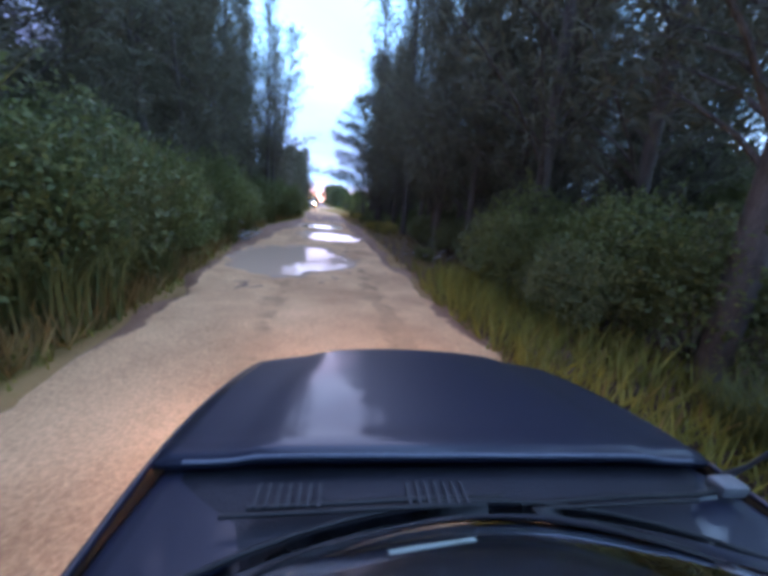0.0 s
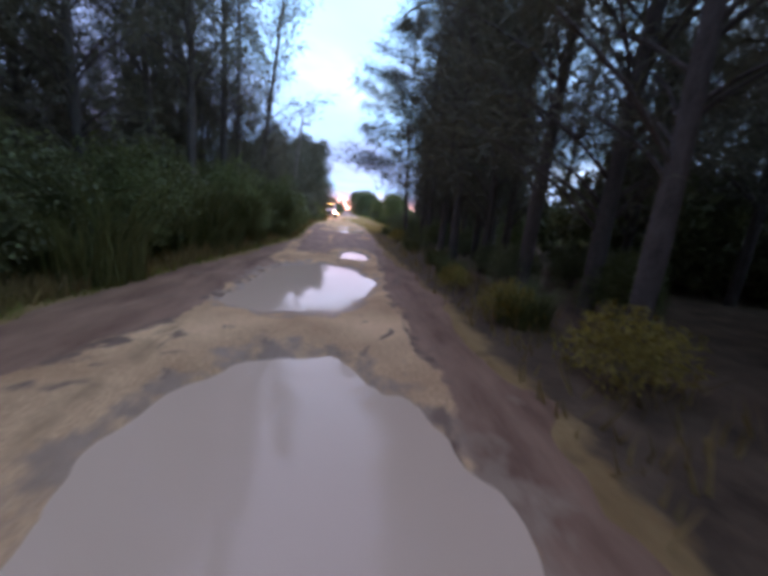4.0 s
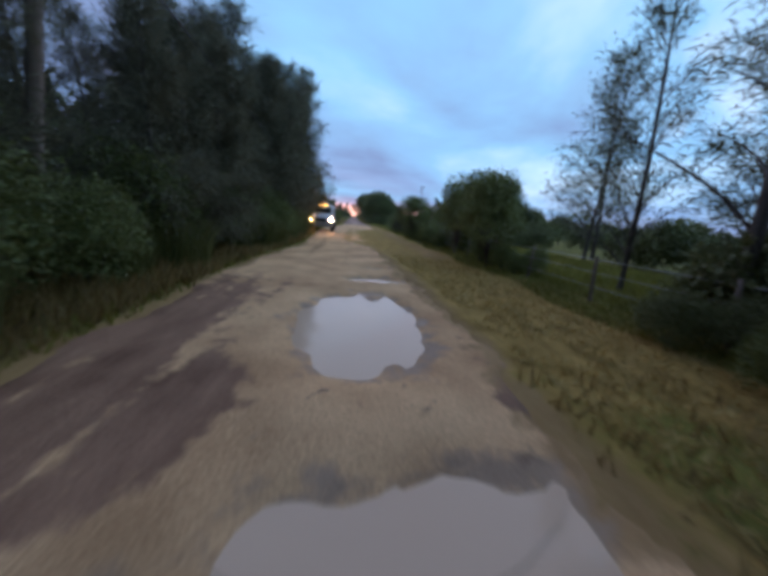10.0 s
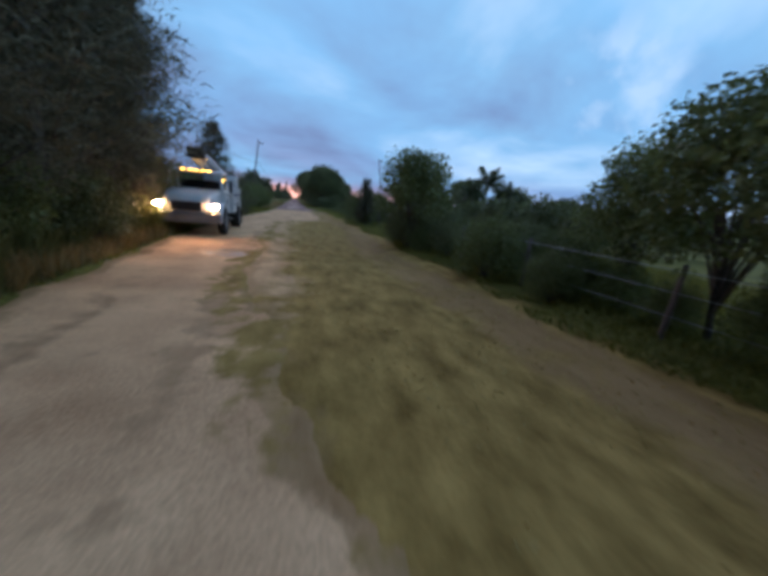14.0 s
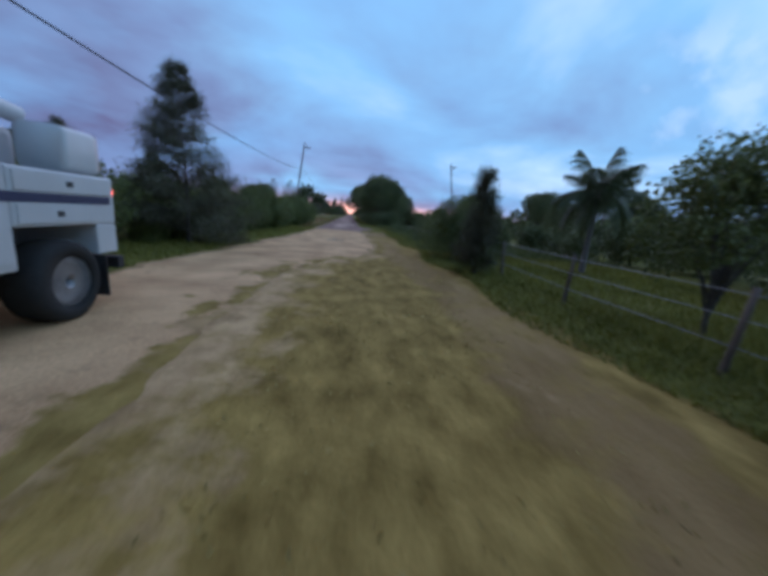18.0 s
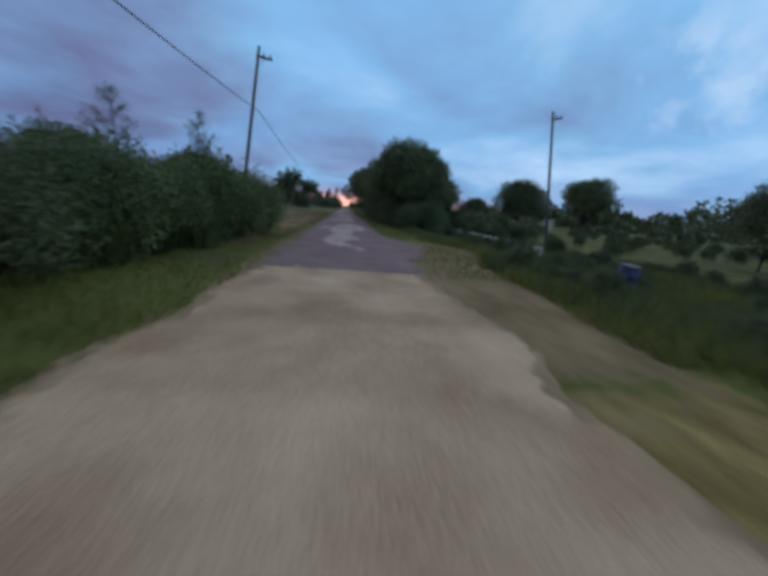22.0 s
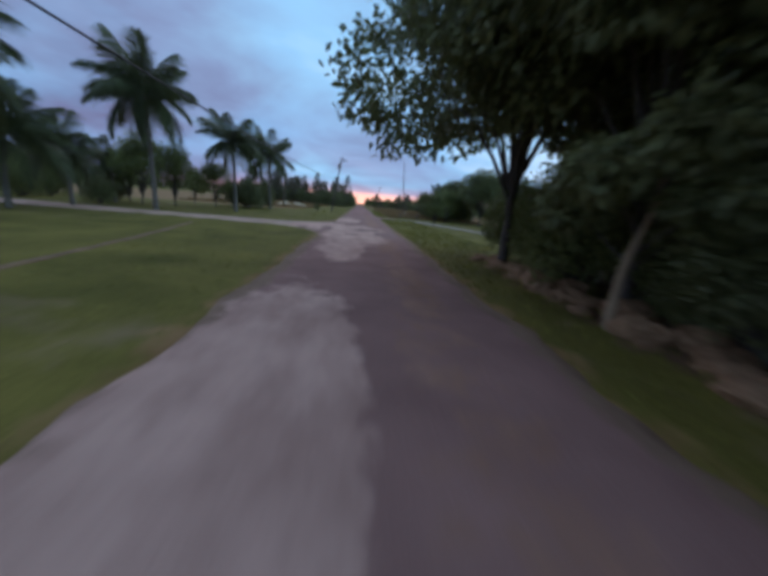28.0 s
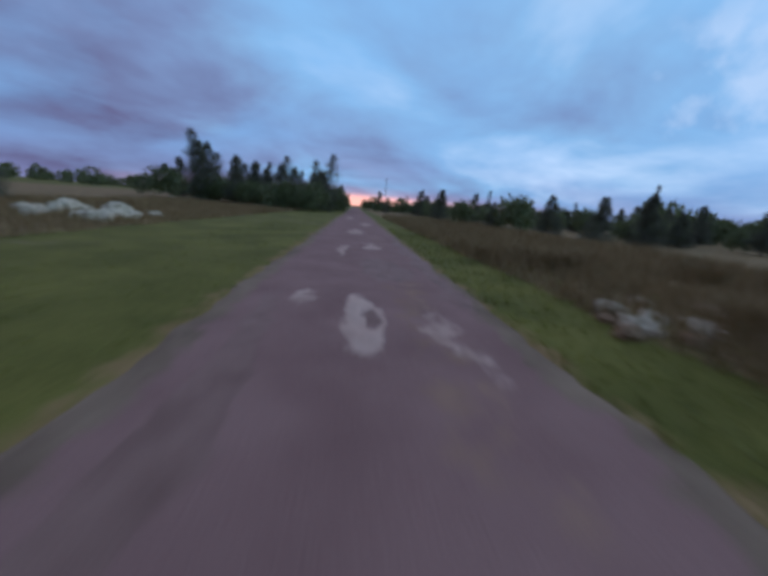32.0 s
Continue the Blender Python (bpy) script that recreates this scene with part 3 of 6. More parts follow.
def road_strip(name, label, y0, y1, mat, holes, step, ragged, covers):
    xs, ys = np.arange(-6.4, 5.8, step), np.arange(y0, y1 + step, step * 1.3)
    X, Y = np.meshgrid(xs, ys)
    jag = ragged * (rough_noise(Y * .9, X * .3, 21) - .5)
    inside = np.minimum(X - (left_edge(Y) + jag), (right_edge(Y) + jag * 1.2) - X)
    z = .045 + .03 * (rough_noise(X * .8, Y * .35, 31) - .5) + .022 * (rough_noise(X * 3.1, Y * 1.6, 35) - .5)
    nearest = np.full_like(X, 9.0)
    for hx, hy, rx, ry, dep in holes:
        rx, ry = rx * .85, ry * .85
        k = max(1, rx)
        wx = X + .75 * rx * (rough_noise(X * 1.3 / k, Y * .8 / k, 41) - .5)
        wy = Y + .75 * ry * (rough_noise(X * 1.5 / k, Y * .9 / k, 43) - .5)
        q = ((wx - hx) / rx) ** 2 + ((wy - hy) / ry) ** 2
        z -= dep * 1.25 * np.exp(-q * q * .8) * (.7 + .6 * rough_noise(X * 1.3, Y * .8, 47))
        z += .025 * np.exp(-(np.sqrt(q) - 1.45) ** 2 * 9)
        nearest = np.minimum(nearest, np.sqrt(q))
    layers = covers(X, Y, inside, nearest)
    # lumps of mud along the crusts
    for key, value in layers:
        if key == "rut":
            z -= .03 * value
        if key == "crust":
            z += np.where(nearest > 1.05, .045 * value, 0)
    z = np.where(inside > 0, z, .045 - np.clip(-inside, 0, 1) * .35)
    keep = (inside > -.6)
    n = len(xs)
    idx = np.arange(len(ys) - 1)[:, None] * n + np.arange(n - 1)[None, :]
    kq = keep[:-1, :-1] & keep[1:, :-1] & keep[:-1, 1:] & keep[1:, 1:]
    q = np.stack([idx, idx + 1, idx + n + 1, idx + n], -1)[kq]
    v = np.stack([X, Y, z], -1).reshape(-1, 3)
    used, inv = np.unique(q, return_inverse=True)
    ob = new(name, mesh_of(name, v[used], inv.reshape(-1, 4), mat, True))
    for key, value in layers:
        at = ob.data.attributes.new(key, "FLOAT", "POINT")
        at.data.foreach_set("value", np.clip(value, 0, 1.2).ravel()[used].astype(np.float32))
    return tagged(ob, label, "road", kind="structure")


road_strip("road_dirt", "pale sandy dirt lane with muddy potholes", -22, DIRT_END, M_DIRT, HOLES, .11, .9, dirt_covers)
road_strip("road_asphalt", "worn dark asphalt lane with pale gravelled patches", DIRT_END - .3, 206.2, M_ASPHALT, ((.3, 181.5, .5, .6, .03), (-.9, 184.0, .8, .7, .03)), .13, .5, paved_covers)
road_strip("road_asphalt_far", "darker asphalt lane with few pale patches", 206.0, 420, M_ASPHALT2, ((-.2, 215.1, .3, .6, .03), (.9, 215.1, .35, .8, .03)), .16, .5, paved_covers)

for i, (hx, hy, rx, ry, dep) in enumerate(HOLES):
    a = np.linspace(0, 2 * math.pi, 41)[:-1]
    rim = np.stack([hx + 1.9 * rx * np.cos(a), hy + 1.9 * ry * np.sin(a), np.full(40, -.03 - .004 * (i % 3))], -1)
    puddle = new("puddle", mesh_of("puddle", np.concatenate([rim, rim - (0, 0, .006)]), [tuple(range(40)), tuple(range(79, 39, -1))] + [(k, k + 40, (k + 1) % 40 + 40, (k + 1) % 40) for k in range(40)], M_WATER))
    tagged(puddle, "still muddy rain puddle in a pothole of the dirt lane", "puddle", group="puddles in the lane")


# ---------------------------------------------------------------- plants
rng = np.random.default_rng(11)


def unit(v):
    return v / (np.linalg.norm(v, axis=-1, keepdims=True) + 1e-9)


def slivers(base, way, width, length, mat, name, fold=None):
    """Leaves: a kite of two triangles each, from base along way."""
    n = len(base)
    side = unit(np.cross(way, unit(rng.normal(size=(n, 3)))))
    length, width = np.broadcast_to(length, n)[:, None], np.broadcast_to(width, n)[:, None]
    tip = base + way * length
    mid = base + way * length * .45
    if fold is not None:
        tip = tip + np.array([0, 0, -1.0]) * length * fold
    V = np.stack([base, mid + side * width / 2, tip, mid - side * width / 2], 1).reshape(-1, 3)
    F = np.arange(4 * n).reshape(-1, 4)
    return mesh_of(name, V, F, mat)


def casuarina_meshes(height, spread_, seed, n_limbs=70, sprays=85, bare=.12, rise=(.45, .8), even=.35):
    """Australian pine: straight thin trunk, upswept limbs, feathery drooping needle sprays."""
    global rng
    rng = np.random.default_rng(seed)
    n = 12
    t = np.linspace(0, 1, n)
    lean = rng.normal(size=2) * .03 * height
    axis = np.stack([lean[0] * t ** 1.6 + .05 * np.sin(t * 6 + seed), lean[1] * t ** 1.6, t * height - .15 * (t == 0)], -1)
    trunk = [(axis[i], (.0095 * height * (1 - t[i]) ** .8 + .012) * (1 + .10 * math.sin(i * 2.3 + seed))) for i in range(n)]
    limbs, B, W = [], [], []
    for k in range(n_limbs):
        f = bare + (1 - bare) * (k + rng.random()) / n_limbs
        p = np.array([np.interp(f, t, axis[:, c]) for c in range(3)])
        a = rng.random() * 2 * math.pi
        reach = spread_ * (1 - f) ** (1.0 if even > .5 else .75) * (even + (1.2 - even) * rng.random()) + .22
        up = rise[0] + rise[1] * f + .3 * rng.random()
        d = np.array([math.cos(a), math.sin(a), up])
        s = np.linspace(0, 1, 5)
        path = p + s[:, None] * np.array([d[0], d[1], 0]) * reach + np.stack([0 * s, 0 * s, up * reach * s ** .75], -1)
        limbs.append([(path[i], max(.007, .003 * height * (1 - f) * (1 - s[i]) + .004)) for i in range(5)])
        m = int(1.6 * sprays * (.4 + reach / spread_))
        q = rng.random(m) ** .6
        pts = np.stack([np.interp(q, s, path[:, c]) for c in range(3)], -1)
        pts += rng.normal(size=(m, 3)) * (.10 + .16 * q[:, None]) * (.5 + .5 * reach / spread_)
        way = unit(unit(d) * 1.0 + rng.normal(size=(m, 3)) * .55 + np.array([0, 0, .05]))
        B.append(pts), W.append(way)
    B, W = np.concatenate(B), np.concatenate(W)
    tv, tf = tubes([trunk], 8)
    lv, lf_ = tubes(limbs, 4)
    return (mesh_of("trunk", tv, tf, M_BARK, True), mesh_of("branchwork", lv, lf_, M_BARK),
            slivers(B, W, .02 + .022 * rng.random(len(B)), .26 + .36 * rng.random(len(B)), M_NEEDLE, "crown", fold=.35))


def lobed_cloud(n, lobes, shell=.55):
    """Points near the skins of several ellipsoids, with gaps between lobes, and the outward way at each."""
    which = rng.integers(0, len(lobes), n)
    c = np.array([l[0] for l in lobes])[which]
    r = np.array([l[1] for l in lobes])[which]
    d = unit(rng.normal(size=(n, 3)))
    k = shell + (1 - shell) * rng.random(n) ** .5
    bumps = 1 + .18 * np.sin(d[:, 0] * 7 + which) * np.sin(d[:, 1] * 6 + which * 2) + .1 * np.sin(d[:, 2] * 11)
    return c + d * r * (k * bumps)[:, None], d


def broadleaf_meshes(height, spread_, seed, leaves=7000, leaf=.17, trunk_h=.25, mat=None, flat=.8, n_lobes=16):
    global rng
    rng = np.random.default_rng(seed)
    lobes, limbs = [], []
    th = trunk_h * height
    for k in range(n_lobes):
        a, f = k * 2.4 + rng.random(), (k + .5) / n_lobes
        rr = spread_ * .62 * math.sqrt(f) * (.75 + .4 * rng.random())
        zc = th + (height - th) * (.25 + .52 * (1 - f ** 1.6) + .12 * rng.random())
        s = spread_ * (.30 + .16 * rng.random())
        c = np.array([rr * math.cos(a), rr * math.sin(a), zc])
        lobes.append((c, np.array([s, s, s * flat])))
        start = np.array([0, 0, th * (.6 + .5 * rng.random())])
        q = np.linspace(0, 1, 5)[:, None]
        path = start + (c - start) * q + np.array([0, 0, 1]) * np.sin(q * math.pi) * .08 * height
        limbs.append([(path[i], .0075 * height * (1 - .8 * q[i, 0])) for i in range(5)])
    P, D = lobed_cloud(leaves, lobes)
    W = unit(D * .6 + rng.normal(size=P.shape) * .7 + np.array([0, 0, -.25]))
    trunk = [(np.array([.04 * math.sin(z * 3), .05 * math.cos(z * 2), z * th * 1.15 - .1]), .012 * height * (1.35 - .5 * z) * (1 + .08 * math.sin(z * 17))) for z in np.linspace(0, 1, 6)]
    tv, tf = tubes([trunk], 9)
    lv, lf_ = tubes(limbs, 5)
    return (mesh_of("trunk", tv, tf, M_BARK, True), mesh_of("branchwork", lv, lf_, M_BARK, True),
            slivers(P, W, leaf * (.45 + .3 * rng.random(leaves)), leaf * (.8 + .6 * rng.random(leaves)), mat or M_LEAF, "crown", fold=.2))


def bush_meshes(height, spread_, seed, leaves=2600, leaf=.13, mat=None, wisps=30):
    global rng
    rng = np.random.default_rng(seed)
    lobes, stems = [], []
    for k in range(11):
        a, f = k * 2.4, (k + .5) / 11
        rr = spread_ * .7 * math.sqrt(f)
        z = height * (.30 + .42 * (1 - f) + .18 * rng.random())
        s = spread_ * (.3 + .2 * rng.random())
        c = np.array([rr * math.cos(a), rr * math.sin(a), z])
        lobes.append((c, np.array([s, s, min(z * .95, height * .36)])))
        stems.append([(c * np.array([q, q, q ** .8]) * .95 - np.array([0, 0, .08 * (1 - q)]), .018 * (1 - .7 * q) * height ** .5) for q in np.linspace(.05, 1, 4)])
    P, D = lobed_cloud(leaves, lobes, .35)
    P[:, 2] = np.maximum(P[:, 2], .03)
    W = unit(D * .7 + rng.normal(size=P.shape) * .7 + np.array([0, 0, .25]))
    # wispy shoots that break the outline
    for k in range(wisps):
        c, r = lobes[rng.integers(0, len(lobes))]
        p0 = c + unit(rng.normal(size=3) + np.array([0, 0, .8])) * r * .9
        up = unit(np.array([rng.normal() * .5, rng.normal() * .5, 1.0]))
        ln = height * (.08 + .18 * rng.random())
        q = rng.random(14)[:, None]
        P = np.concatenate([P, p0 + up * ln * q + rng.normal(size=(14, 3)) * .02])
        W = np.concatenate([W, unit(up + rng.normal(size=(14, 3)) * .7)])
        stems.append([(p0, .006), (p0 + up * ln * .5, .005), (p0 + up * ln, .003)])
    n = len(P)
    sv, sf = tubes([s for s in stems if len(s) == 4] , 4)
    wv, wf = tubes([s for s in stems if len(s) == 3], 3)
    return (mesh_of("woody_base", np.concatenate([sv, wv]), np.concatenate([sf, wf + len(sv)]), M_BARK),
            slivers(P, W, leaf * (.4 + .3 * rng.random(n)), leaf * (.8 + .7 * rng.random(n)), mat or M_LEAF2, "foliage", fold=.15))


def reed_meshes(height, spread_, seed, blades=420, mat=None, width=.035):
    """A clump of tall arching grass."""
    global rng
    rng = np.random.default_rng(seed)
    a, r = rng.random(blades) * 2 * math.pi, spread_ * np.sqrt(rng.random(blades))
    base = np.stack([r * np.cos(a), r * np.sin(a), np.full(blades, -.03)], -1)
    out = unit(np.stack([np.cos(a), np.sin(a), np.zeros(blades)], -1) + rng.normal(size=(blades, 3)) * .8 * np.array([1, 1, 0]))
    h = height * (.45 + .65 * rng.random(blades))[:, None]
    mid = base + np.array([0, 0, 1]) * h * .62 + out * h * .12
    tip = base + np.array([0, 0, 1]) * h * (.85 + .15 * rng.random((blades, 1))) + out * h * (.3 + .35 * rng.random((blades, 1)))
    side = unit(np.cross(out, np.array([0, 0, 1.0]))) * width / 2
    V = np.stack([base - side * .7, base + side * .7, mid + side, mid - side, tip], 1).reshape(-1, 3)
    i = np.arange(blades)[:, None] * 5
    F = np.concatenate([i + np.array([[0, 1, 2]]), i + np.array([[0, 2, 3]]), i + np.array([[3, 2, 4]])])
    return (mesh_of("grass_tuft", V, F, mat or M_GRASS),)


def frond_mesh(length, seed, droop):
    """A palm frond: an arching midrib with drooping leaflets on both sides, along +x."""
    g = np.random.default_rng(seed)
    s = np.linspace(0, 1, 9)
    rib = np.stack([length * s * (1 - .18 * droop * s), 0 * s, length * (.45 * s - droop * s ** 2)], -1)
    tv, tf = tubes([[(rib[i], .022 * (1 - .85 * s[i])) for i in range(9)]], 4)
    n = 74
    q = np.repeat(np.linspace(.14, 1, n), 2)
    sg = np.tile([1.0, -1.0], n)
    p = np.stack([np.interp(q, s, rib[:, c]) for c in range(3)], -1)
    ln = length * (.36 * np.sin(np.clip(q, .05, .97) * math.pi) ** .6 + .04) * (.85 + .3 * g.random(2 * n))
    way = unit(np.stack([.35 + .5 * q, sg * (.9 - .3 * q), -.25 - .6 * g.random(2 * n)], -1))
    tip = p + way * ln[:, None] + np.array([0, 0, -1]) * (ln * .25)[:, None]
    wid = np.array([1.0, 0, 0]) * .0075 * length
    mid_ = p + way * (ln * .5)[:, None]
    V = np.stack([p - wid * .6, p + wid * .6, mid_ + wid, tip, mid_ - wid], 1).reshape(-1, 3)
    i = np.arange(2 * n)[:, None] * 5 + len(tv)
    F = np.concatenate([i + np.array([[0, 1, 2]]), i + np.array([[0, 2, 4]]), i + np.array([[4, 2, 3]])])
    tri = np.concatenate([tf[:, [0, 1, 2]], tf[:, [0, 2, 3]]])
    return mesh_of("frond", np.concatenate([tv, V]), np.concatenate([tri, F]), M_PALM)


FRONDS = [frond_mesh(1.0, 50 + k, d) for k, d in enumerate((.28, .45, .68, .92))]


def palm(x, y, trunk_h, frond_len, label, seed, n=17, bend=.3):
    n += 5
    g = np.random.default_rng(seed)
    z = float(land(x, y))
    ob = thing("palm_tree", label, "palm", pose(x, y, z, 0, 0, g.random() * 360), group="palms by the lane")
    t = np.linspace(0, 1, 14)
    ring = [(np.array([bend * q ** 2, 0, q * trunk_h - .12 * (q == 0)]), (.13 - .04 * q + .01 * (i % 2) + .10 * max(0, .12 - q)) * (trunk_h / 4) ** .3) for i, q in enumerate(t)]
    v, f = tubes([ring], 9)
    part("trunk", mesh_of("trunk", v, f, M_PALMBARK, True), None, ob)
    for k in range(n):
        e = k / n
        up = 80 - 92 * e + g.normal() * 7
        fr = part("frond", FRONDS[min(3, int(e * 3.2 + g.random()))], None, ob)
        fr.matrix_basis = pose(bend, 0, trunk_h - .05, 0, -up + 25, k * 137.5 + g.normal() * 8) @ Matrix.Scale(frond_len * (.85 + .25 * g.random()), 4)
    return ob


SOURCES = {}


def thicket(name, label, sources, n, xs, ys, sizes, seed):
    """Growth that nobody could count: many shrubs of the given builds joined in one mesh."""
    g = np.random.default_rng(seed)
    V, F, base = [], [], 0
    for _ in range(n):
        v, f = SOURCES[sources[g.integers(0, len(sources))]]
        x, y, a, k = g.uniform(*xs), g.uniform(*ys), g.random() * 6.28, g.uniform(*sizes)
        c, s_ = math.cos(a) * k, math.sin(a) * k
        V.append(np.stack([x + v[:, 0] * c - v[:, 1] * s_, y + v[:, 0] * s_ + v[:, 1] * c, float(land(x, y)) + v[:, 2] * k], -1))
        F.append(f + base)
        base += len(v)
    return tagged(new(name, mesh_of(name, np.concatenate(V), np.concatenate(F), M_LEAF)), label, "thicket", kind="stuff")


def kit(name, names, meshes):
    """A hidden-free maker: plants of one build at many places, sharing their meshes."""
    def plant(x, y, size, turn, label, category, group="", sink=.0, lean=0.0):
        z = float(land(x, y)) - sink
        ob = thing(name, label, category, pose(x, y, z, lean, 0, turn) @ Matrix.Scale(size, 4), group)
        for nm, me in zip(names, meshes):
            tagged(part(nm, me, None, ob), kind="" if nm == "trunk" else "stuff")
        return ob
    return plant


PINE = [kit("casuarina_tree", ("trunk", "branchwork", "crown"), casuarina_meshes(h, s, 100 + k, nl, sp, b, (-.05, .25) if k == 4 else (.15, .5) if k == 3 else (.45, .8), .75 if k == 4 else .35))
        for k, (h, s, nl, sp, b) in enumerate(((13, 2.3, 90, 62, .10), (11, 2.6, 90, 75, .06), (15, 2.2, 80, 44, .28), (9, 2.3, 105, 95, .03), (7.5, 2.6, 120, 95, .02)))]
SPARSE = kit("casuarina_tree", ("trunk", "branchwork", "crown"), casuarina_meshes(9.5, 2.6, 140, 46, 48, .08))
TALL = [kit("casuarina_tree", ("trunk", "branchwork", "crown"), casuarina_meshes(14, 3.0, 130 + k, 66, 54, .14)) for k in range(2)]
ROUND = [kit("broadleaf_tree", ("trunk", "branchwork", "crown"), broadleaf_meshes(h, s, 200 + k, n, lf, th, None, fl))
         for k, (h, s, n, lf, th, fl) in enumerate(((6.9, 4.2, 42000, .17, .10, .8), (6.0, 3.6, 22000, .16, .16, .8), (8.5, 4.6, 44000, .18, .24, .75)))]
DOME = kit("broadleaf_tree", ("trunk", "branchwork", "crown"), broadleaf_meshes(7.5, 4.5, 215, 76000, .16, .2, None, .8, 30))
CONE = kit("casuarina_tree", ("trunk", "branchwork", "crown"), casuarina_meshes(9.4, 3.6, 144, 135, 130, .03, (-.05, .3), .75))
PLUME = kit("casuarina_tree", ("trunk", "branchwork", "crown"), casuarina_meshes(5.6, .95, 160, 80, 75, .05, (.7, 1.0), .6))
OVERHANG = kit("casuarina_tree", ("trunk", "branchwork", "crown"), casuarina_meshes(12, 6.6, 151, 62, 210, .22, (.05, .35), .45))
SMALL = [kit("small_tree", ("trunk", "branchwork", "crown"), broadleaf_meshes(4.2, 1.9, 230 + k, 8200, .11, .16, M_LEAF2, .9, 16)) for k in range(2)]
BUSH = [kit("bush", ("woody_base", "foliage"), bush_meshes(2.0, 1.3, 300 + k, 8200, .078)) for k in range(3)]
DARK = [kit("bush", ("woody_base", "foliage"), bush_meshes(2.0, 1.4, 320 + k, 8800, .085, M_LEAF)) for k in range(2)]
YELLOW = kit("bush", ("woody_base", "foliage"), bush_meshes(1.5, 1.3, 335, 2600, .09, M_YELLOW, 40))
BIGBUSH = kit("bush", ("woody_base", "foliage"), bush_meshes(2.7, 2.1, 330, 22000, .09, None, 60))
REED = [kit("tall_grass_clump", ("grass_tuft",), reed_meshes(1.5, .8, 340 + k, 520, M_REED, .026)) for k in range(2)]
CANE = [kit("tall_grass_clump", ("grass_tuft",), reed_meshes(2.3, .7, 345 + k, 300, M_REED, .05)) for k in range(2)]
WEED = [kit("russet_weed_clump", ("grass_tuft",), reed_meshes(.9, .6, 350 + k, 300, M_RUSSET, .025)) for k in range(2)]
for key, seed_, mat_ in (("a", 320, M_LEAF), ("b", 321, M_LEAF2)):
    me_ = bush_meshes(2.0, 1.4, seed_, 1500, .2, mat_)[1]
    co_ = np.empty(len(me_.vertices) * 3, dtype=np.float32)
    me_.vertices.foreach_get("co", co_)
    SOURCES[key] = (co_.reshape(-1, 3).astype(float), np.arange(len(me_.vertices)).reshape(-1, 4))
    bpy.data.meshes.remove(me_)


# ---------------------------------------------------------------- woods on both sides of the dirt lane
place = random.Random(7)


def scatter(kits, n, xs, ys, sizes, label, category, group, gap=1.2, clear=None):
    """Plants n at random in a strip, none closer than gap to another; xs may be a function of y."""
    done = []
    for _ in range(n * 14):
        if len(done) >= n:
            break
        y = place.uniform(*ys)
        x = place.uniform(*(xs(y) if callable(xs) else xs))
        if any((x - a) ** 2 + (y - b) ** 2 < gap * gap for a, b in done):
            continue
        if clear and clear(x, y):
            continue
        done.append((x, y))
        place.choice(kits)(x, y, place.uniform(*sizes), place.uniform(0, 360), label, category, group)


pine_label = "dark feathery casuarina pine in a dense roadside wood"
# left: a closed wall of pines, tallest at the start
scatter([PINE[0], PINE[2], PINE[1]], 17, lambda y: (left_edge(y) - 3.6, left_edge(y) - 2.4), (-6, 27), (.85, 1.1), pine_label, "pine tree", "pines left of the lane", 1.5)
scatter([PINE[0], PINE[2], TALL[0]], 24, (-16, -7.2), (-10, 32), (.9, 1.2), pine_label, "pine tree", "pines left of the lane", 1.8)
scatter([PINE[1], PINE[3]], 17, lambda y: (left_edge(y) - 3.8, left_edge(y) - 2.6), (27, 53), (.45, .68), pine_label, "pine tree", "pines left of the lane", 1.3)
scatter([PINE[1], PINE[3]], 24, lambda y: (left_edge(y) - 4.0, left_edge(y) - 2.6), (53, 73.5), (.72, .88), pine_label, "pine tree", "pines left of the lane", 1.1)
scatter([PINE[0], PINE[1]], 14, (-10.5, -6.6), (56, 74), (.62, .78), pine_label, "pine tree", "pines left of the lane", 1.3)
scatter([SPARSE, PINE[3]], 10, (-14, -8), (32, 45), (.6, .8), pine_label, "pine tree", "pines left of the lane", 1.8)
scatter([PINE[0], PINE[2]], 9, lambda y: (left_edge(y) - 6.4, left_edge(y) - 4.4), (15, 33), (.8, 1.0), pine_label, "pine tree", "pines left of the lane", 1.5)
# right: taller, barer trunks that lean over the lane, ending in a field
scatter([TALL[0], TALL[1], PINE[2], PINE[0]], 22, lambda y: (right_edge(y) + 2.1, right_edge(y) + 3.8), (-4, 33), (.9, 1.15), pine_label, "pine tree", "pines right of the lane", 1.5)
scatter([TALL[0], TALL[1], PINE[0], PINE[2]], 31, (5.2, 16), (-8, 40), (.9, 1.15), pine_label, "pine tree", "pines right of the lane", 1.8)
scatter([TALL[0], TALL[1], SPARSE, PINE[1]], 10, (4.6, 10), (37, 47.5), (.75, .95), pine_label, "pine tree", "pines right of the lane", 1.8)
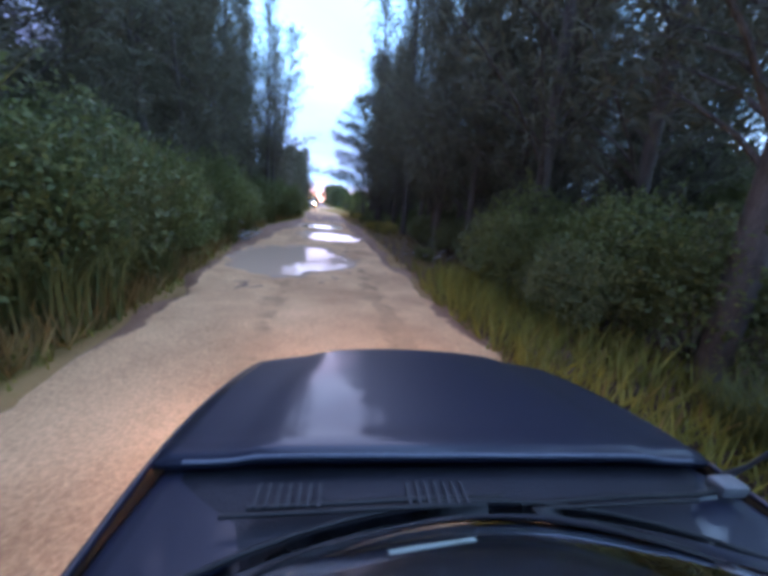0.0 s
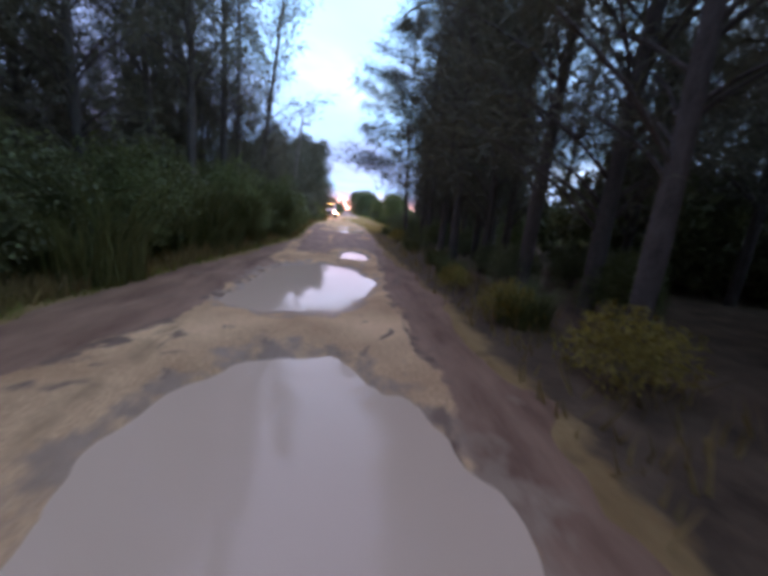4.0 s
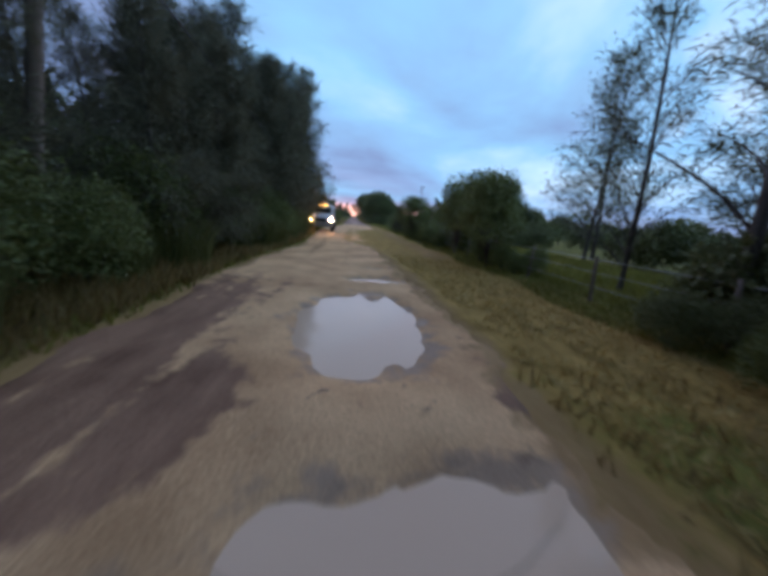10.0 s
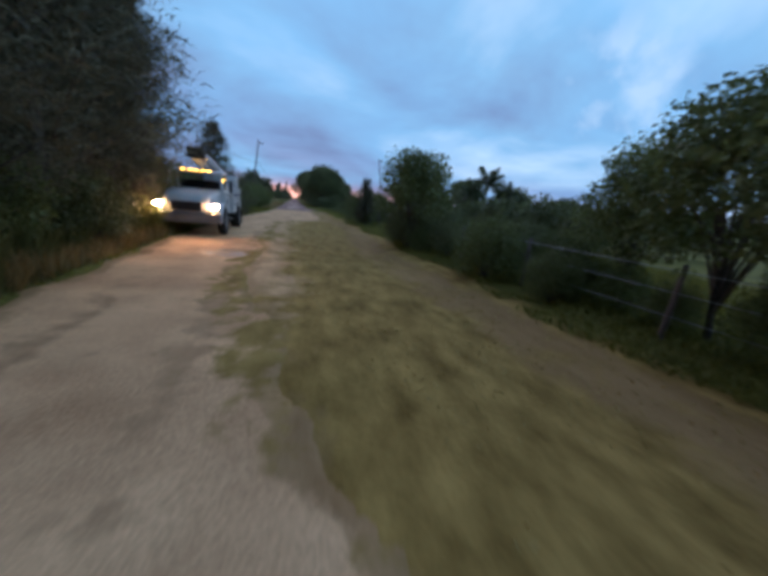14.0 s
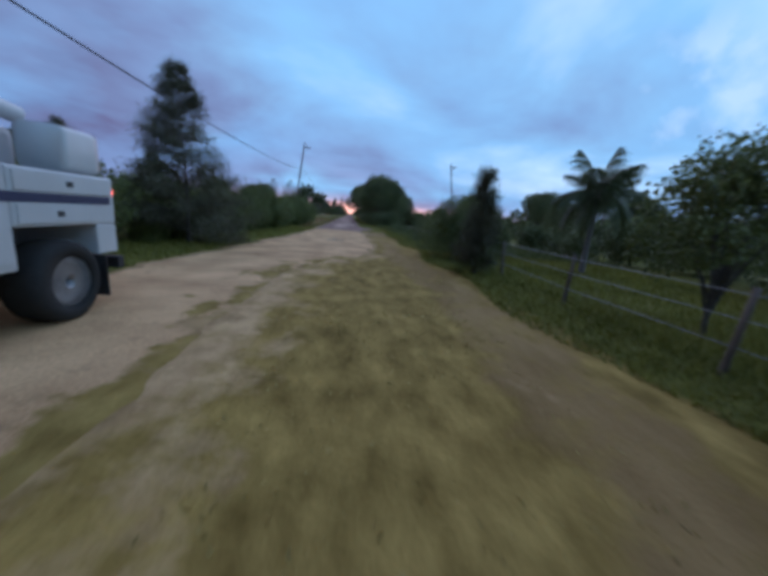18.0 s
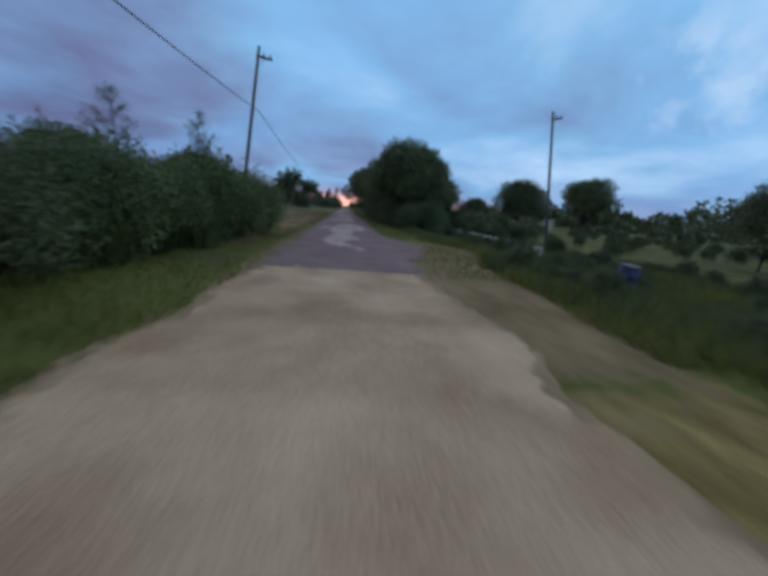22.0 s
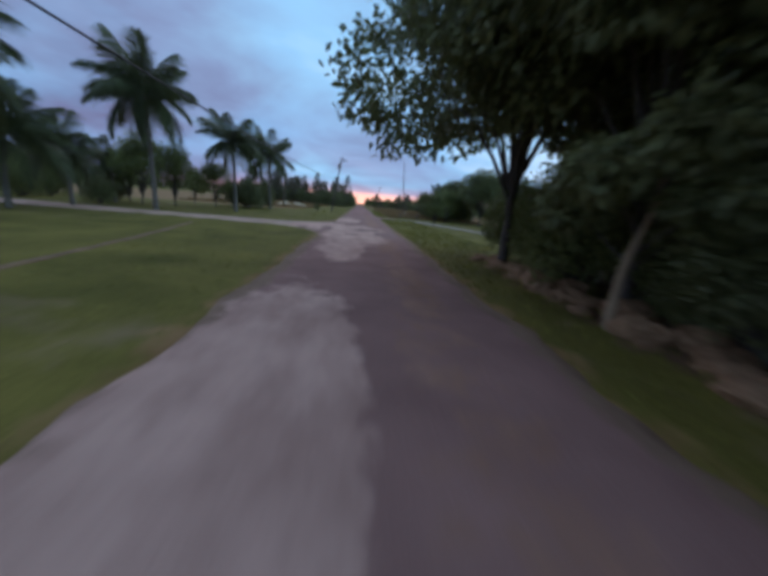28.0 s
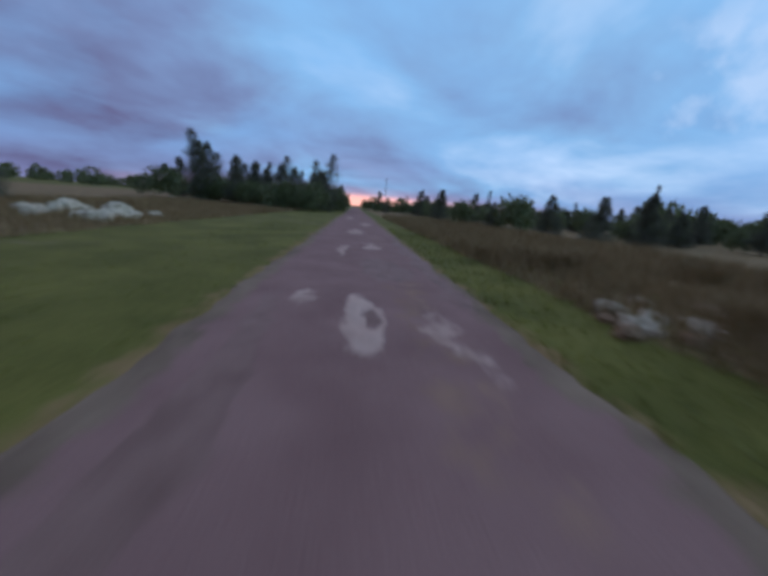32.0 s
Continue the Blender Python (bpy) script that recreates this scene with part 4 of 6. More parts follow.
# low dense growth inside the woods
scatter([PINE[3]], 10, (-22, -9), (-12, 34), (.8, 1.0), pine_label, "pine tree", "pines left of the lane", 2.0)
scatter([PINE[1], PINE[3]], 13, (7.5, 22), (-10, 41), (.75, 1.0), pine_label, "pine tree", "pines right of the lane", 2.0)
thicket("wood_thicket", "dark tangled shrubs deep in the pine wood", ("a",), 50, (6.5, 22), (-8, 33), (1.0, 2.0), 1)
thicket("wood_thicket", "dark tangled shrubs deep in the pine wood", ("a",), 60, (-24, -9), (-10, 66), (1.0, 2.0), 2)
scatter([DARK[0], DARK[1], BUSH[1]], 22, (3.6, 7.5), (38, 46), (.4, .75), "dark shrub at the corner of the wood", "bush", "shrubs at the wood's corner", .8)
SPARSE(7.2, 49.5, .85, 70, "open feathery casuarina at the corner of the wood", "pine tree")
for x, y, s in ((-5.8, 26.6, .95), (-5.7, 29.0, .9), (-6.0, 31.6, .85)):
    PINE[2](x, y, s, 90, "tall casuarina pine leaning over the dirt lane", "pine tree", "pines left of the lane", 0, 5)
TALL[0](-6.9, 38.2, 1.25, 90, "tall casuarina pine leaning over the dirt lane", "pine tree", "pines left of the lane", 0, 9)
for x, y, s in ((3.1, 28.2, 1.0), (3.3, 31.4, 1.05), (3.6, 25.2, 1.0)):
    PINE[0](x, y, s, y * 50, "dense feathery casuarina standing close to the dirt lane", "pine tree", "pines right of the lane")
OVERHANG(3.1, 36.2, 1.0, 90, "casuarina with long boughs spread over the dirt lane", "pine tree", "pines right of the lane", 0, -5)
for x, y, s, k in ((8.4, 41.5, .95, 0), (7.4, 44.6, .8, 1), (12.4, 46.2, .9, 0), (6.6, 40.6, .9, 1), (10.2, 15.5, 1.0, 1), (12.5, 17.5, 1.0, 1)):
    PINE[k](x, y, s, y * 50, pine_label, "pine tree", "pines right of the lane")
thicket("wood_thicket", "dark tangled shrubs at the corner of the pine wood", ("a",), 18, (5.6, 17), (39, 46), (.5, .9), 12)
thicket("wood_thicket", "dark tangled shrubs deep in the pine wood", ("a",), 24, (13, 27), (9, 32), (1.0, 1.7), 13)
for x, y, s in ((4.6, 8.2, .95), (5.6, 6.3, .9), (7.6, 7.4, 1.0), (6.9, 11.6, 1.0), (4.5, 11.2, .9)):
    PINE[0](x, y, s, x * 70, pine_label, "pine tree", "pines right of the lane")
for x, y, s in ((-5.4, 59.6, .80), (-5.2, 61.6, .84), (-5.1, 63.6, .88), (-5.1, 65.6, .95), (-5.0, 67.2, .95), (-5.3, 68.4, .9), (-7.2, 62.5, .9), (-7.4, 66.0, 1.0), (-6.4, 70.2, 1.0), (-6.6, 72.2, 1.0)):
    PINE[1](x, y, s, y * 40, pine_label, "pine tree", "pines left of the lane")
for x, y, s in ((-5.6, 49.4, .62), (-5.5, 51.2, .66), (-5.5, 53.2, .7)):
    PINE[3](x, y, s, y * 40, pine_label, "pine tree", "pines left of the lane")
# yellowing shrubs that lean out over the edge of the mud
for x, y, k in ((1.85, 20.2, .42), (2.2, 18.2, .5), (1.75, 22.4, .34), (2.1, 33.4, .5)):
    YELLOW(x, y, k, y * 90, "low yellowing shrub at the edge of the mud", "bush", "yellowing shrubs")
# undergrowth
under = "green shrub in the undergrowth beside the dirt lane"
scatter([*BUSH, DARK[0]], 84, lambda y: (left_edge(y) - 2.9, left_edge(y) - 1.1), (-6, 73), (.55, 1.3), under, "bush", "undergrowth left of the lane", .75)
scatter(REED, 60, lambda y: (left_edge(y) - 1.6, left_edge(y) - .6), (-5, 74), (.45, 1.0), "clump of tall arching grass at the lane's edge", "grass clump", "tall grass by the lane", .6)
scatter(CANE, 26, lambda y: (left_edge(y) - 2.0, left_edge(y) - 1.0), (1, 34), (.6, 1.05), "clump of cane-like grass at the edge of the wood", "grass clump", "cane grass by the lane", .8)
scatter([*BUSH, DARK[1]], 16, lambda y: (right_edge(y) + 1.7, right_edge(y) + 3.4), (-4, 9.5), (.55, 1.0), under, "bush", "undergrowth right of the lane", .8)
scatter([DARK[1], BUSH[1]], 26, lambda y: (right_edge(y) + 2.4, right_edge(y) + 5), (10, 44), (.35, .7), under, "bush", "undergrowth right of the lane", .9)
scatter(REED, 8, lambda y: (right_edge(y) + .9, right_edge(y) + 1.6), (-3, 40), (.25, .55), "clump of tall arching grass at the lane's edge", "grass clump", "tall grass by the lane", .8)

# ---------------------------------------------------------------- the field and verge on the right
scrub = "leafy shrub on the grassy verge beside a wire fence"
for x, y, s, k in ((4.5, 53.1, .84, 0), (5.0, 54.9, .96, 1), (4.8, 57.9, .93, 0), (5.9, 59.9, .9, 1), (6.6, 61.8, .75, 0)):
    SMALL[k](x, y, s, y * 40, "small leafy tree beside the field fence", "tree", "small trees by the fence")
scatter([*BUSH], 11, (4.9, 6.2), (51, 63), (.3, .6), "leafy bush growing along the field fence", "bush", "bushes along the fence", .8)
SMALL[1](4.3, 68.6, .88, 0, "small bushy tree on the grassy verge", "tree")
SMALL[1](6.9, 74.2, .78, 200, "dense leafy tree beside the field fence", "tree")
PLUME(4.75, 79.1, .52, 60, "bushy young casuarina with pointed tips on the verge", "pine tree")
BUSH[1](4.8, 79.4, .55, 20, "leafy bush at the foot of a young casuarina", "bush")
for x, y, s in ((5.5, 83.2, .82), (7.2, 84.8, .75)):
    BIGBUSH(x, y, s, x * 50, "large dense bush on the grassy verge", "bush")
scatter([*BUSH, DARK[1]], 16, (4.3, 6.4), (62, 72), (.4, .75), "leafy bush growing along the field fence", "bush", "bushes along the fence", .8)
SPARSE(16.5, 62.5, 1.35, 40, "sparse young casuarina standing in a field", "pine tree")
SPARSE(14.4, 60.5, 1.2, 140, "sparse young casuarina standing in a field", "pine tree")
thicket("field_scrub", "low scrub behind a stained wall", ("a", "b"), 60, (13, 45), (112, 146), (.35, .65), 7)
thicket("field_hedge", "dark overgrown hedge behind the green field", ("a", "b"), 60, (13.5, 26), (46, 104), (.7, 1.4), 3)
scatter([ROUND[1], SMALL[1]], 10, (28, 50), (66, 110), (.55, .8), "dark round-topped tree behind the field", "tree", "trees behind the field", 4)
thicket("rough_scrub", "low tangled scrub and weeds on rough ground", ("b",), 70, (5.4, 17), (87, 116), (.16, .40), 8)
thicket("wall_weeds", "weeds growing along the foot of a stained wall", ("b",), 80, (8.3, 9.6), (106, 136), (.12, .42), 9)
thicket("field_scrub", "dark overgrown scrub behind a stained wall", ("a", "b"), 60, (11.5, 18), (120, 152), (.5, 1.0), 17)
palm(10.4, 81.8, 3.2, 1.8, "short feather palm standing beyond the fence", 3, 15, .05)
palm(29, 104, 7.0, 2.7, "feather palm beyond the hedge", 4)
palm(25.5, 102, 5.0, 2.4, "feather palm beyond the hedge", 5)
palm(33.5, 105, 5.4, 2.5, "feather palm beyond the hedge", 6)

# ---------------------------------------------------------------- left: lone pine and hedge
CONE(-5.1, 82.4, .62, 0, "lone conical casuarina above the roadside hedge", "pine tree")
scatter([PINE[3], PINE[4]], 8, (-26, -12), (76, 96), (.45, .7), "casuarina pine behind the roadside hedge", "pine tree", "pines behind the hedge", 2)
scatter([*BUSH, DARK[0]], 46, lambda y: (left_edge(y) - 5.5, left_edge(y) - 2.6), (72, 111), (.85, 1.3), "dense green bush in the roadside hedge", "bush", "hedge left of the lane", 1.0)
for x, y, s, k in ((-4.3, 108.4, 1.0, 0), (-4.8, 110.4, .95, 1), (-5.4, 112.2, .85, 2), (-4.1, 106.6, 1.1, 1), (-5.3, 105.4, 1.3, 2), (-4.4, 104.6, 1.15, 0)):
    BUSH[k](x, y, s, y * 70, "dense green bush at the end of the roadside hedge", "bush", "hedge left of the lane")
scatter(REED, 20, lambda y: (left_edge(y) - 3.0, left_edge(y) - 2.2), (72, 110), (.45, .95), "clump of tall arching grass at the lane's edge", "grass clump", "tall grass by the lane", .6)
scatter([ROUND[1], SMALL[0]], 9, (-30, -12), (104, 120), (.4, .8), "leafy tree beyond the hedge", "tree", "trees beyond the hedge", 3)

for x, y, k in ((-6.4, 102.5, .42), (-6.0, 106.0, .45), (-6.6, 109.0, .4)):
    SPARSE(x, y, k, y * 60, "thin young casuarina rising out of the hedge", "pine tree", "thin pines in the hedge")

# ---------------------------------------------------------------- right: the round tree and the dark row
DOME(5.6, 124.6, 1.0, 30, "large round dark-leaved tree overhanging the lane", "tree")
ROUND[1](6.9, 131, .9, 10, "dark broad-leaved tree in the row along the lane", "tree", "row of dark trees")
ROUND[0](5.2, 136, .8, 170, "dark broad-leaved tree in the row along the lane", "tree", "row of dark trees")
ROUND[2](6.0, 145, 1.0, 50, "tall dark broad-leaved tree in the row along the lane", "tree", "row of dark trees")
ROUND[1](5.6, 154, 1.15, 250, "dark broad-leaved tree in the row along the lane", "tree", "row of dark trees")
ROUND[2](5.6, 159.5, 1.0, 20, "tall dark broad-leaved tree in the row along the lane", "tree", "row of dark trees")
ROUND[0](7.4, 163.5, 1.05, 70, "dark broad-leaved tree in the row along the lane", "tree", "row of dark trees")
ROUND[2](4.3, 170.3, 1.15, 250, "tall dark broad-leaved tree overhanging the lane", "tree", "row of dark trees")
ROUND[2](4.9, 165.8, 1.08, 120, "tall dark broad-leaved tree overhanging the lane", "tree", "row of dark trees")
ROUND[1](9.0, 170, 1.1, 20, "dark broad-leaved tree in the row along the lane", "tree", "row of dark trees")
scatter(DARK, 46, (4.5, 7.4), (128.5, 152), (.8, 1.4), "dark bush under the roadside trees", "bush", "bushes under the trees", .9)
scatter([DARK[0], BUSH[1]], 40, (4.7, 7.5), (150, 172), (.8, 1.4), "dark bush under the roadside trees", "bush", "bushes under the trees", .9)
ROUND[1](9.4, 127.2, .92, 40, "dark broad-leaved tree beside a large round one", "tree", "row of dark trees")
ROUND[0](-14.2, 126.6, .85, 140, "round dark tree at the edge of the mown field", "tree", "", .8)
scatter(DARK, 9, (4.0, 7.4), (119.0, 124.4), (.8, 1.15), "dark bush under a round tree beside the lane", "bush", "bushes under the round tree", .7)
for x, y, s, k in ((31.6, 150, 1.25, 0), (63.5, 174, 1.95, 0), (22.5, 149, .8, 1), (30, 112, 1.0, 1), (36, 106, 1.1, 1)):
    ROUND[k](x, y, s, x * 13, "distant dark round-topped tree", "tree", "distant round trees")

# ---------------------------------------------------------------- lawn, palms and garden trees
palm(-13.8, 171.4, 5.6, 3.0, "tall coconut palm on a mown lawn", 20, 19, .5)
palm(-14.0, 183.5, 7.0, 3.2, "coconut palm on a mown lawn", 21, 22, .4)
palm(-17, 177.2, 3.4, 2.8, "coconut palm on a mown lawn", 25, 19, .3)
palm(-11.0, 189.6, 5.6, 3.0, "coconut palm at the mouth of a gravel drive", 22, 18, .3)
palm(-10.9, 200.2, 6.0, 3.0, "tall coconut palm on a mown lawn", 23, 19, .3)
palm(-36, 168, 6.4, 2.2, "tall palm beside a pink house", 24, 14, .2)
for x, y, h in ((-26, 163, 4.0), (-23, 172, 3.5), (-18, 182, 3.2), (-21, 190, 3.0)):
    palm(x, y, h, 2.3, "coconut palm in front of garden trees", int(-x), 16, .3)
scatter([DARK[0], BUSH[1], SMALL[0], SMALL[1]], 26, (-40, -14), (183, 203), (.8, 1.5), "dark garden bush behind the lawn", "bush", "garden bushes behind the lawn", 2.2)
scatter([DARK[0], DARK[1]], 6, (-14.5, -11.5), (198, 203), (.9, 1.4), "dark bush beneath a palm on the lawn", "bush", "bushes beneath the palm", 1.4)
SMALL[0](7.0, 191.9, .72, 30, "small yellow-green tree beside a concrete drive", "tree")
ROUND[1](15.5, 202.5, 1.12, 130, "large leafy garden tree", "tree")
ROUND[1](19.5, 207, 1.1, 30, "large leafy garden tree", "tree")
SMALL[1](9.8, 211, .95, 90, "leafy garden tree behind a pipe gate", "tree")
SMALL[0](12.5, 212, 1.1, 190, "leafy garden tree behind a pipe gate", "tree")
SMALL[1](11.0, 203, 1.0, 20, "leafy garden tree behind a pipe gate", "tree")
ROUND[1](12.6, 186.5, .72, 60, "round dark garden tree beside a concrete drive", "tree")
ROUND[1](18.5, 189, .85, 160, "round dark garden tree beside a concrete drive", "tree")
ROUND[1](12.5, 206, .9, 260, "broad leafy garden tree behind a pipe gate", "tree")
DARK[0](-7.2, 214, .42, 10, "low dark bush beside a utility pole", "bush")
PINE[4](-20, 223, .9, 50, "casuarina pine at the edge of the lawn", "pine tree")
scatter([DARK[0], DARK[1], BUSH[1]], 14, (9.6, 15), (205.5, 210.5), (.9, 1.35), "dark dense bush under garden palms", "bush", "bushes under the garden palms", .9)
palm(11.0, 208.6, 3.7, 1.7, "bushy palm behind the garden fence", 31, 18, .2)
palm(12.8, 207.6, 3.1, 1.7, "bushy palm behind the garden fence", 32, 18, .2)
scatter([SMALL[0], BUSH[1], ROUND[1]], 8, (16, 30), (170, 200), (.7, 1.0), "leafy tree in a garden behind the lawn", "tree", "garden trees", 3)

# ---------------------------------------------------------------- far end: open scrub and pine clumps
far_label = "casuarina pine in a clump at the far end of the lane"
scatter([PINE[1], PINE[3], PINE[4]], 36, (-34, -4.4), (268, 325), (.75, 1.15), far_label, "pine tree", "far pines left", 2.4)
scatter([PINE[0], PINE[3], PINE[4]], 30, (5, 75), (262, 340), (.42, .75), far_label, "pine tree", "far pines right", 3)
scatter([PINE[3], PINE[4]], 20, (14, 60), (228, 262), (.35, .6), far_label, "pine tree", "far pines right", 3)
scatter([PINE[3], PINE[4]], 10, (-52, -30), (300, 340), (.55, .8), far_label, "pine tree", "far pines left", 4)
thicket("far_scrub", "dark scrub beneath the far pines", ("a", "b"), 70, (-38, -4), (262, 320), (1.2, 2.2), 4)
thicket("far_scrub", "dark scrub beneath the far pines", ("a", "b"), 90, (12, 90), (240, 310), (.8, 1.8), 5)
PINE[4](-26, 236, .62, 0, "thin pale young pine standing among boulders", "pine tree")
thicket("far_scrub", "low far bushes at the end of the lane", ("a", "b"), 50, (3.8, 50), (300, 340), (.7, 1.5), 6)
scatter(WEED, 40, (3.8, 16), (206, 250), (.5, .9), "clump of russet dry weeds on rough ground", "weeds", "russet weeds", .7)
scatter(WEED, 24, (-28, -9), (214, 262), (.4, .7), "clump of russet dry weeds on rough ground", "weeds", "russet weeds", 1.0)


# ---------------------------------------------------------------- grass of the verges
def turf_patch(name, label, x_of, ys, per_m, height, mat, seed):
    """A mat of grass blades, one triangle each."""
    g = np.random.default_rng(seed)
    n = int(per_m * (ys[1] - ys[0]))
    y = g.uniform(*ys, n)
    lo, hi = x_of(y)
    x = lo + (hi - lo) * g.random(n)
    keep = (rough_noise(x * .6, y * .6, seed) > .27)
    x, y = x[keep], y[keep]
    n = len(x)
    h = height * (.4 + .9 * g.random(n)) * (.6 + .8 * lattice(x * .5, y * .5, seed + 4))
    a = g.random(n) * 2 * math.pi
    w = .012 + .01 * g.random(n)
    z = land(x, y) - .01
    b = np.stack([x, y, z], -1)
    s = np.stack([np.cos(a), np.sin(a), 0 * a], -1) * w[:, None]
    bow = .9 if height < .15 else .35
    t = b + np.stack([g.normal(size=n) * bow * h, g.normal(size=n) * bow * h, h], -1)
    ob = new(name, mesh_of(name, np.stack([b - s, b + s, t], 1).reshape(-1, 3), np.arange(3 * n).reshape(-1, 3), mat))
    return tagged(ob, label, "grass", kind="stuff")


turf_patch("verge_grass", "short green grass along the lane", lambda y: (left_edge(y) - 3, left_edge(y) - .05), (-6, 100), 330, .16, M_GRASS, 61)
turf_patch("verge_grass", "short green grass along the lane", lambda y: (4.1 + .25 * np.sin(y * .9), 7.2 + 0 * y), (44, 100), 1500, .14, M_GRASS, 62)
turf_patch("verge_grass", "short trodden grass of the verge", lambda y: (right_edge(y) + .8, right_edge(y) + 4), (46, 94), 260, .035, M_HAY, 72)
turf_patch("verge_straw", "short olive and straw grass beside the muddy lane", lambda y: (right_edge(y) + .5, right_edge(y) + 4.4), (41, 55), 900, .08, M_HAY, 79)
turf_patch("weedy_grass", "tall weedy grass on rough ground", lambda y: (right_edge(y) + 2.4, right_edge(y) + 14), (86, 118), 1500, .42, M_REED, 73)
turf_patch("weedy_grass", "tall straw-green weedy grass on rough ground", lambda y: (right_edge(y) + 2.2, right_edge(y) + 12), (88, 118), 900, .34, M_GRASS, 78)
turf_patch("verge_grass", "short green grass along the lane", lambda y: (left_edge(y) - 4, left_edge(y) - .05), (150, 236), 110, .06, M_GRASS, 64)
turf_patch("verge_straw", "short straw-coloured grass along the lane", lambda y: (left_edge(y) - 6, left_edge(y) - .05), (100, 150), 600, .06, M_STRAW, 76)
turf_patch("verge_grass", "short green grass along the lane", lambda y: (right_edge(y) + .05, right_edge(y) + 4), (100, 236), 300, .11, M_GRASS, 65)
turf_patch("field_grass", "green pasture grass", lambda y: (5.5 + 0 * y, 14 + 0 * y), (44, 86), 1800, .2, M_GRASS, 66)


# ---------------------------------------------------------------- poles and cables
turf_patch("rough_weeds", "russet dry weeds covering rough ground", lambda y: (right_edge(y) + 1.8, right_edge(y) + 15), (205, 262), 1500, .5, M_RUSSET, 67)
turf_patch("rough_weeds", "russet dry weeds covering rough ground", lambda y: (left_edge(y) - 26, left_edge(y) - 7), (212, 268), 1100, .35, M_RUSSET, 68)
turf_patch("tall_verge_grass", "tall straw-green grass at the woods' edge", lambda y: (right_edge(y) + .1, right_edge(y) + 2.2), (-6, 44), 55, .26, M_STRAW, 69)
turf_patch("tall_verge_grass", "tall straw-green grass at the woods' edge", lambda y: (right_edge(y) + .1, right_edge(y) + 2.2), (-6, 7), 420, .42, M_GRASS, 75)
turf_patch("tall_verge_grass", "tall straw-green grass at the woods' edge", lambda y: (right_edge(y) + .3, right_edge(y) + 2.4), (-6, 9), 130, .34, M_GRASS, 70)
turf_patch("tall_verge_grass", "tall straw-green grass at the woods' edge", lambda y: (left_edge(y) - 1.6, left_edge(y) - .2), (-6, 72), 420, .35, M_STRAW, 71)


def utility_pole(x, y, h, label, arm=True, lean=0.0, r=.12, can=False):
    z = float(land(x, y))
    ob = thing("utility_pole", label, "pole", pose(x, y, z, 0, lean, 0), group="utility poles")
    v, f = tubes([[((0, 0, q * h - .3 * (q == 0)), r * (1 - .35 * q)) for q in np.linspace(0, 1, 7)] + [((0, 0, h + .01), .01)]], 12)
    part("shaft", mesh_of("shaft", v, f, M_POLE, True), None, ob)
    if arm:
        part("crossarm", boxed(-.09, .75, -.05, .05, h - .55, h - .43, .012), M_POLE, ob)
        for k, ax in enumerate((.3, .65)):
            v, f = tubes([[((ax, 0, h - .43 + q * .18), (.028, .05, .03, .05, .02)[int(q * 4)]) for q in np.linspace(0, 1, 5)]], 8)
            part("insulator", mesh_of("insulator", v, f, M_CONC, True), None, ob, "grey ceramic insulator")
        v, f = tubes([[((.0, .06, h - .95), .018), ((.35, .06, h - .55), .018)]], 5)
        part("brace", mesh_of("brace", v, f, M_STEEL), None, ob)
    if can:
        v, f = tubes([[((-.2, 0, h - 1.9), .05), ((-.2, 0, h - 1.88), .17), ((-.2, 0, h - 1.2), .17), ((-.2, 0, h - 1.17), .13), ((-.2, 0, h - 1.12), .04)]], 14)
        tank = part("transformer", mesh_of("transformer", v, f, M_CONC, True), None, ob, "grey transformer can")
        for ax in (-.26, -.14):
            v, f = tubes([[((ax, 0, h - 1.14 + q * .2), (.02, .04, .022, .04, .015)[int(q * 4)]) for q in np.linspace(0, 1, 5)]], 8)
            part("bushing", mesh_of("bushing", v, f, M_CONC, True), None, tank)
        part("cut_out", boxed(-.32, -.26, -.03, .03, h - .62, h - .32, .01), M_CONC, ob, "grey fuse cut-out")
    part("ground_wire", mesh_of("ground_wire", *tubes([[((0, -r - .01, .1), .008), ((0, -r * .75 - .01, h * .8), .008)]], 4), M_WIRE), None, ob)
    return ob


POLES = ((-6.1, 46.8, 9.0), (-6.5, 113.2, 9.7), (-4.6, 211, 8.1))
for x, y, h in POLES:
    utility_pole(x, y, h, "weathered wooden utility pole with a crossarm beside the lane", True, 9.0 if y > 200 else 7.0, can=y > 200)
utility_pole(16.0, 116.5, 10.1, "tall bare wooden utility pole standing in rough ground", True, -9)
utility_pole(6.9, 214.8, 8.4, "slim bare utility pole at the road's edge", False, -4, .09)
utility_pole(-12.4, 214.5, 4.7, "distant short wooden utility pole", False)
utility_pole(-16, 300, 8.6, "distant bare wooden utility pole", True)
utility_pole(7.5, 300, 9, "distant bare wooden utility pole", False)


def cable(points, sags, label, r=.022):
    paths = []
    for a, b, sag in zip(points, points[1:], sags):
        a, b = np.array(a, float), np.array(b, float)
        paths.append([(a + (b - a) * q - np.array([0, 0, sag * 4 * q * (1 - q)]), r) for q in np.linspace(0, 1, 25)])
    v, f = tubes(paths, 5)
    return tagged(new("overhead_cable", mesh_of("overhead_cable", v, f, M_WIRE)), label, "cable")


tops = [(-7.4, -30, 5.8), (-5.3, 46.8, 6.1), (-5.4, 113.2, 6.45), (-4.15, 211, 4.9)]
cable(tops, (.8, 1.5, 1.9), "black overhead cable slung from pole to pole")


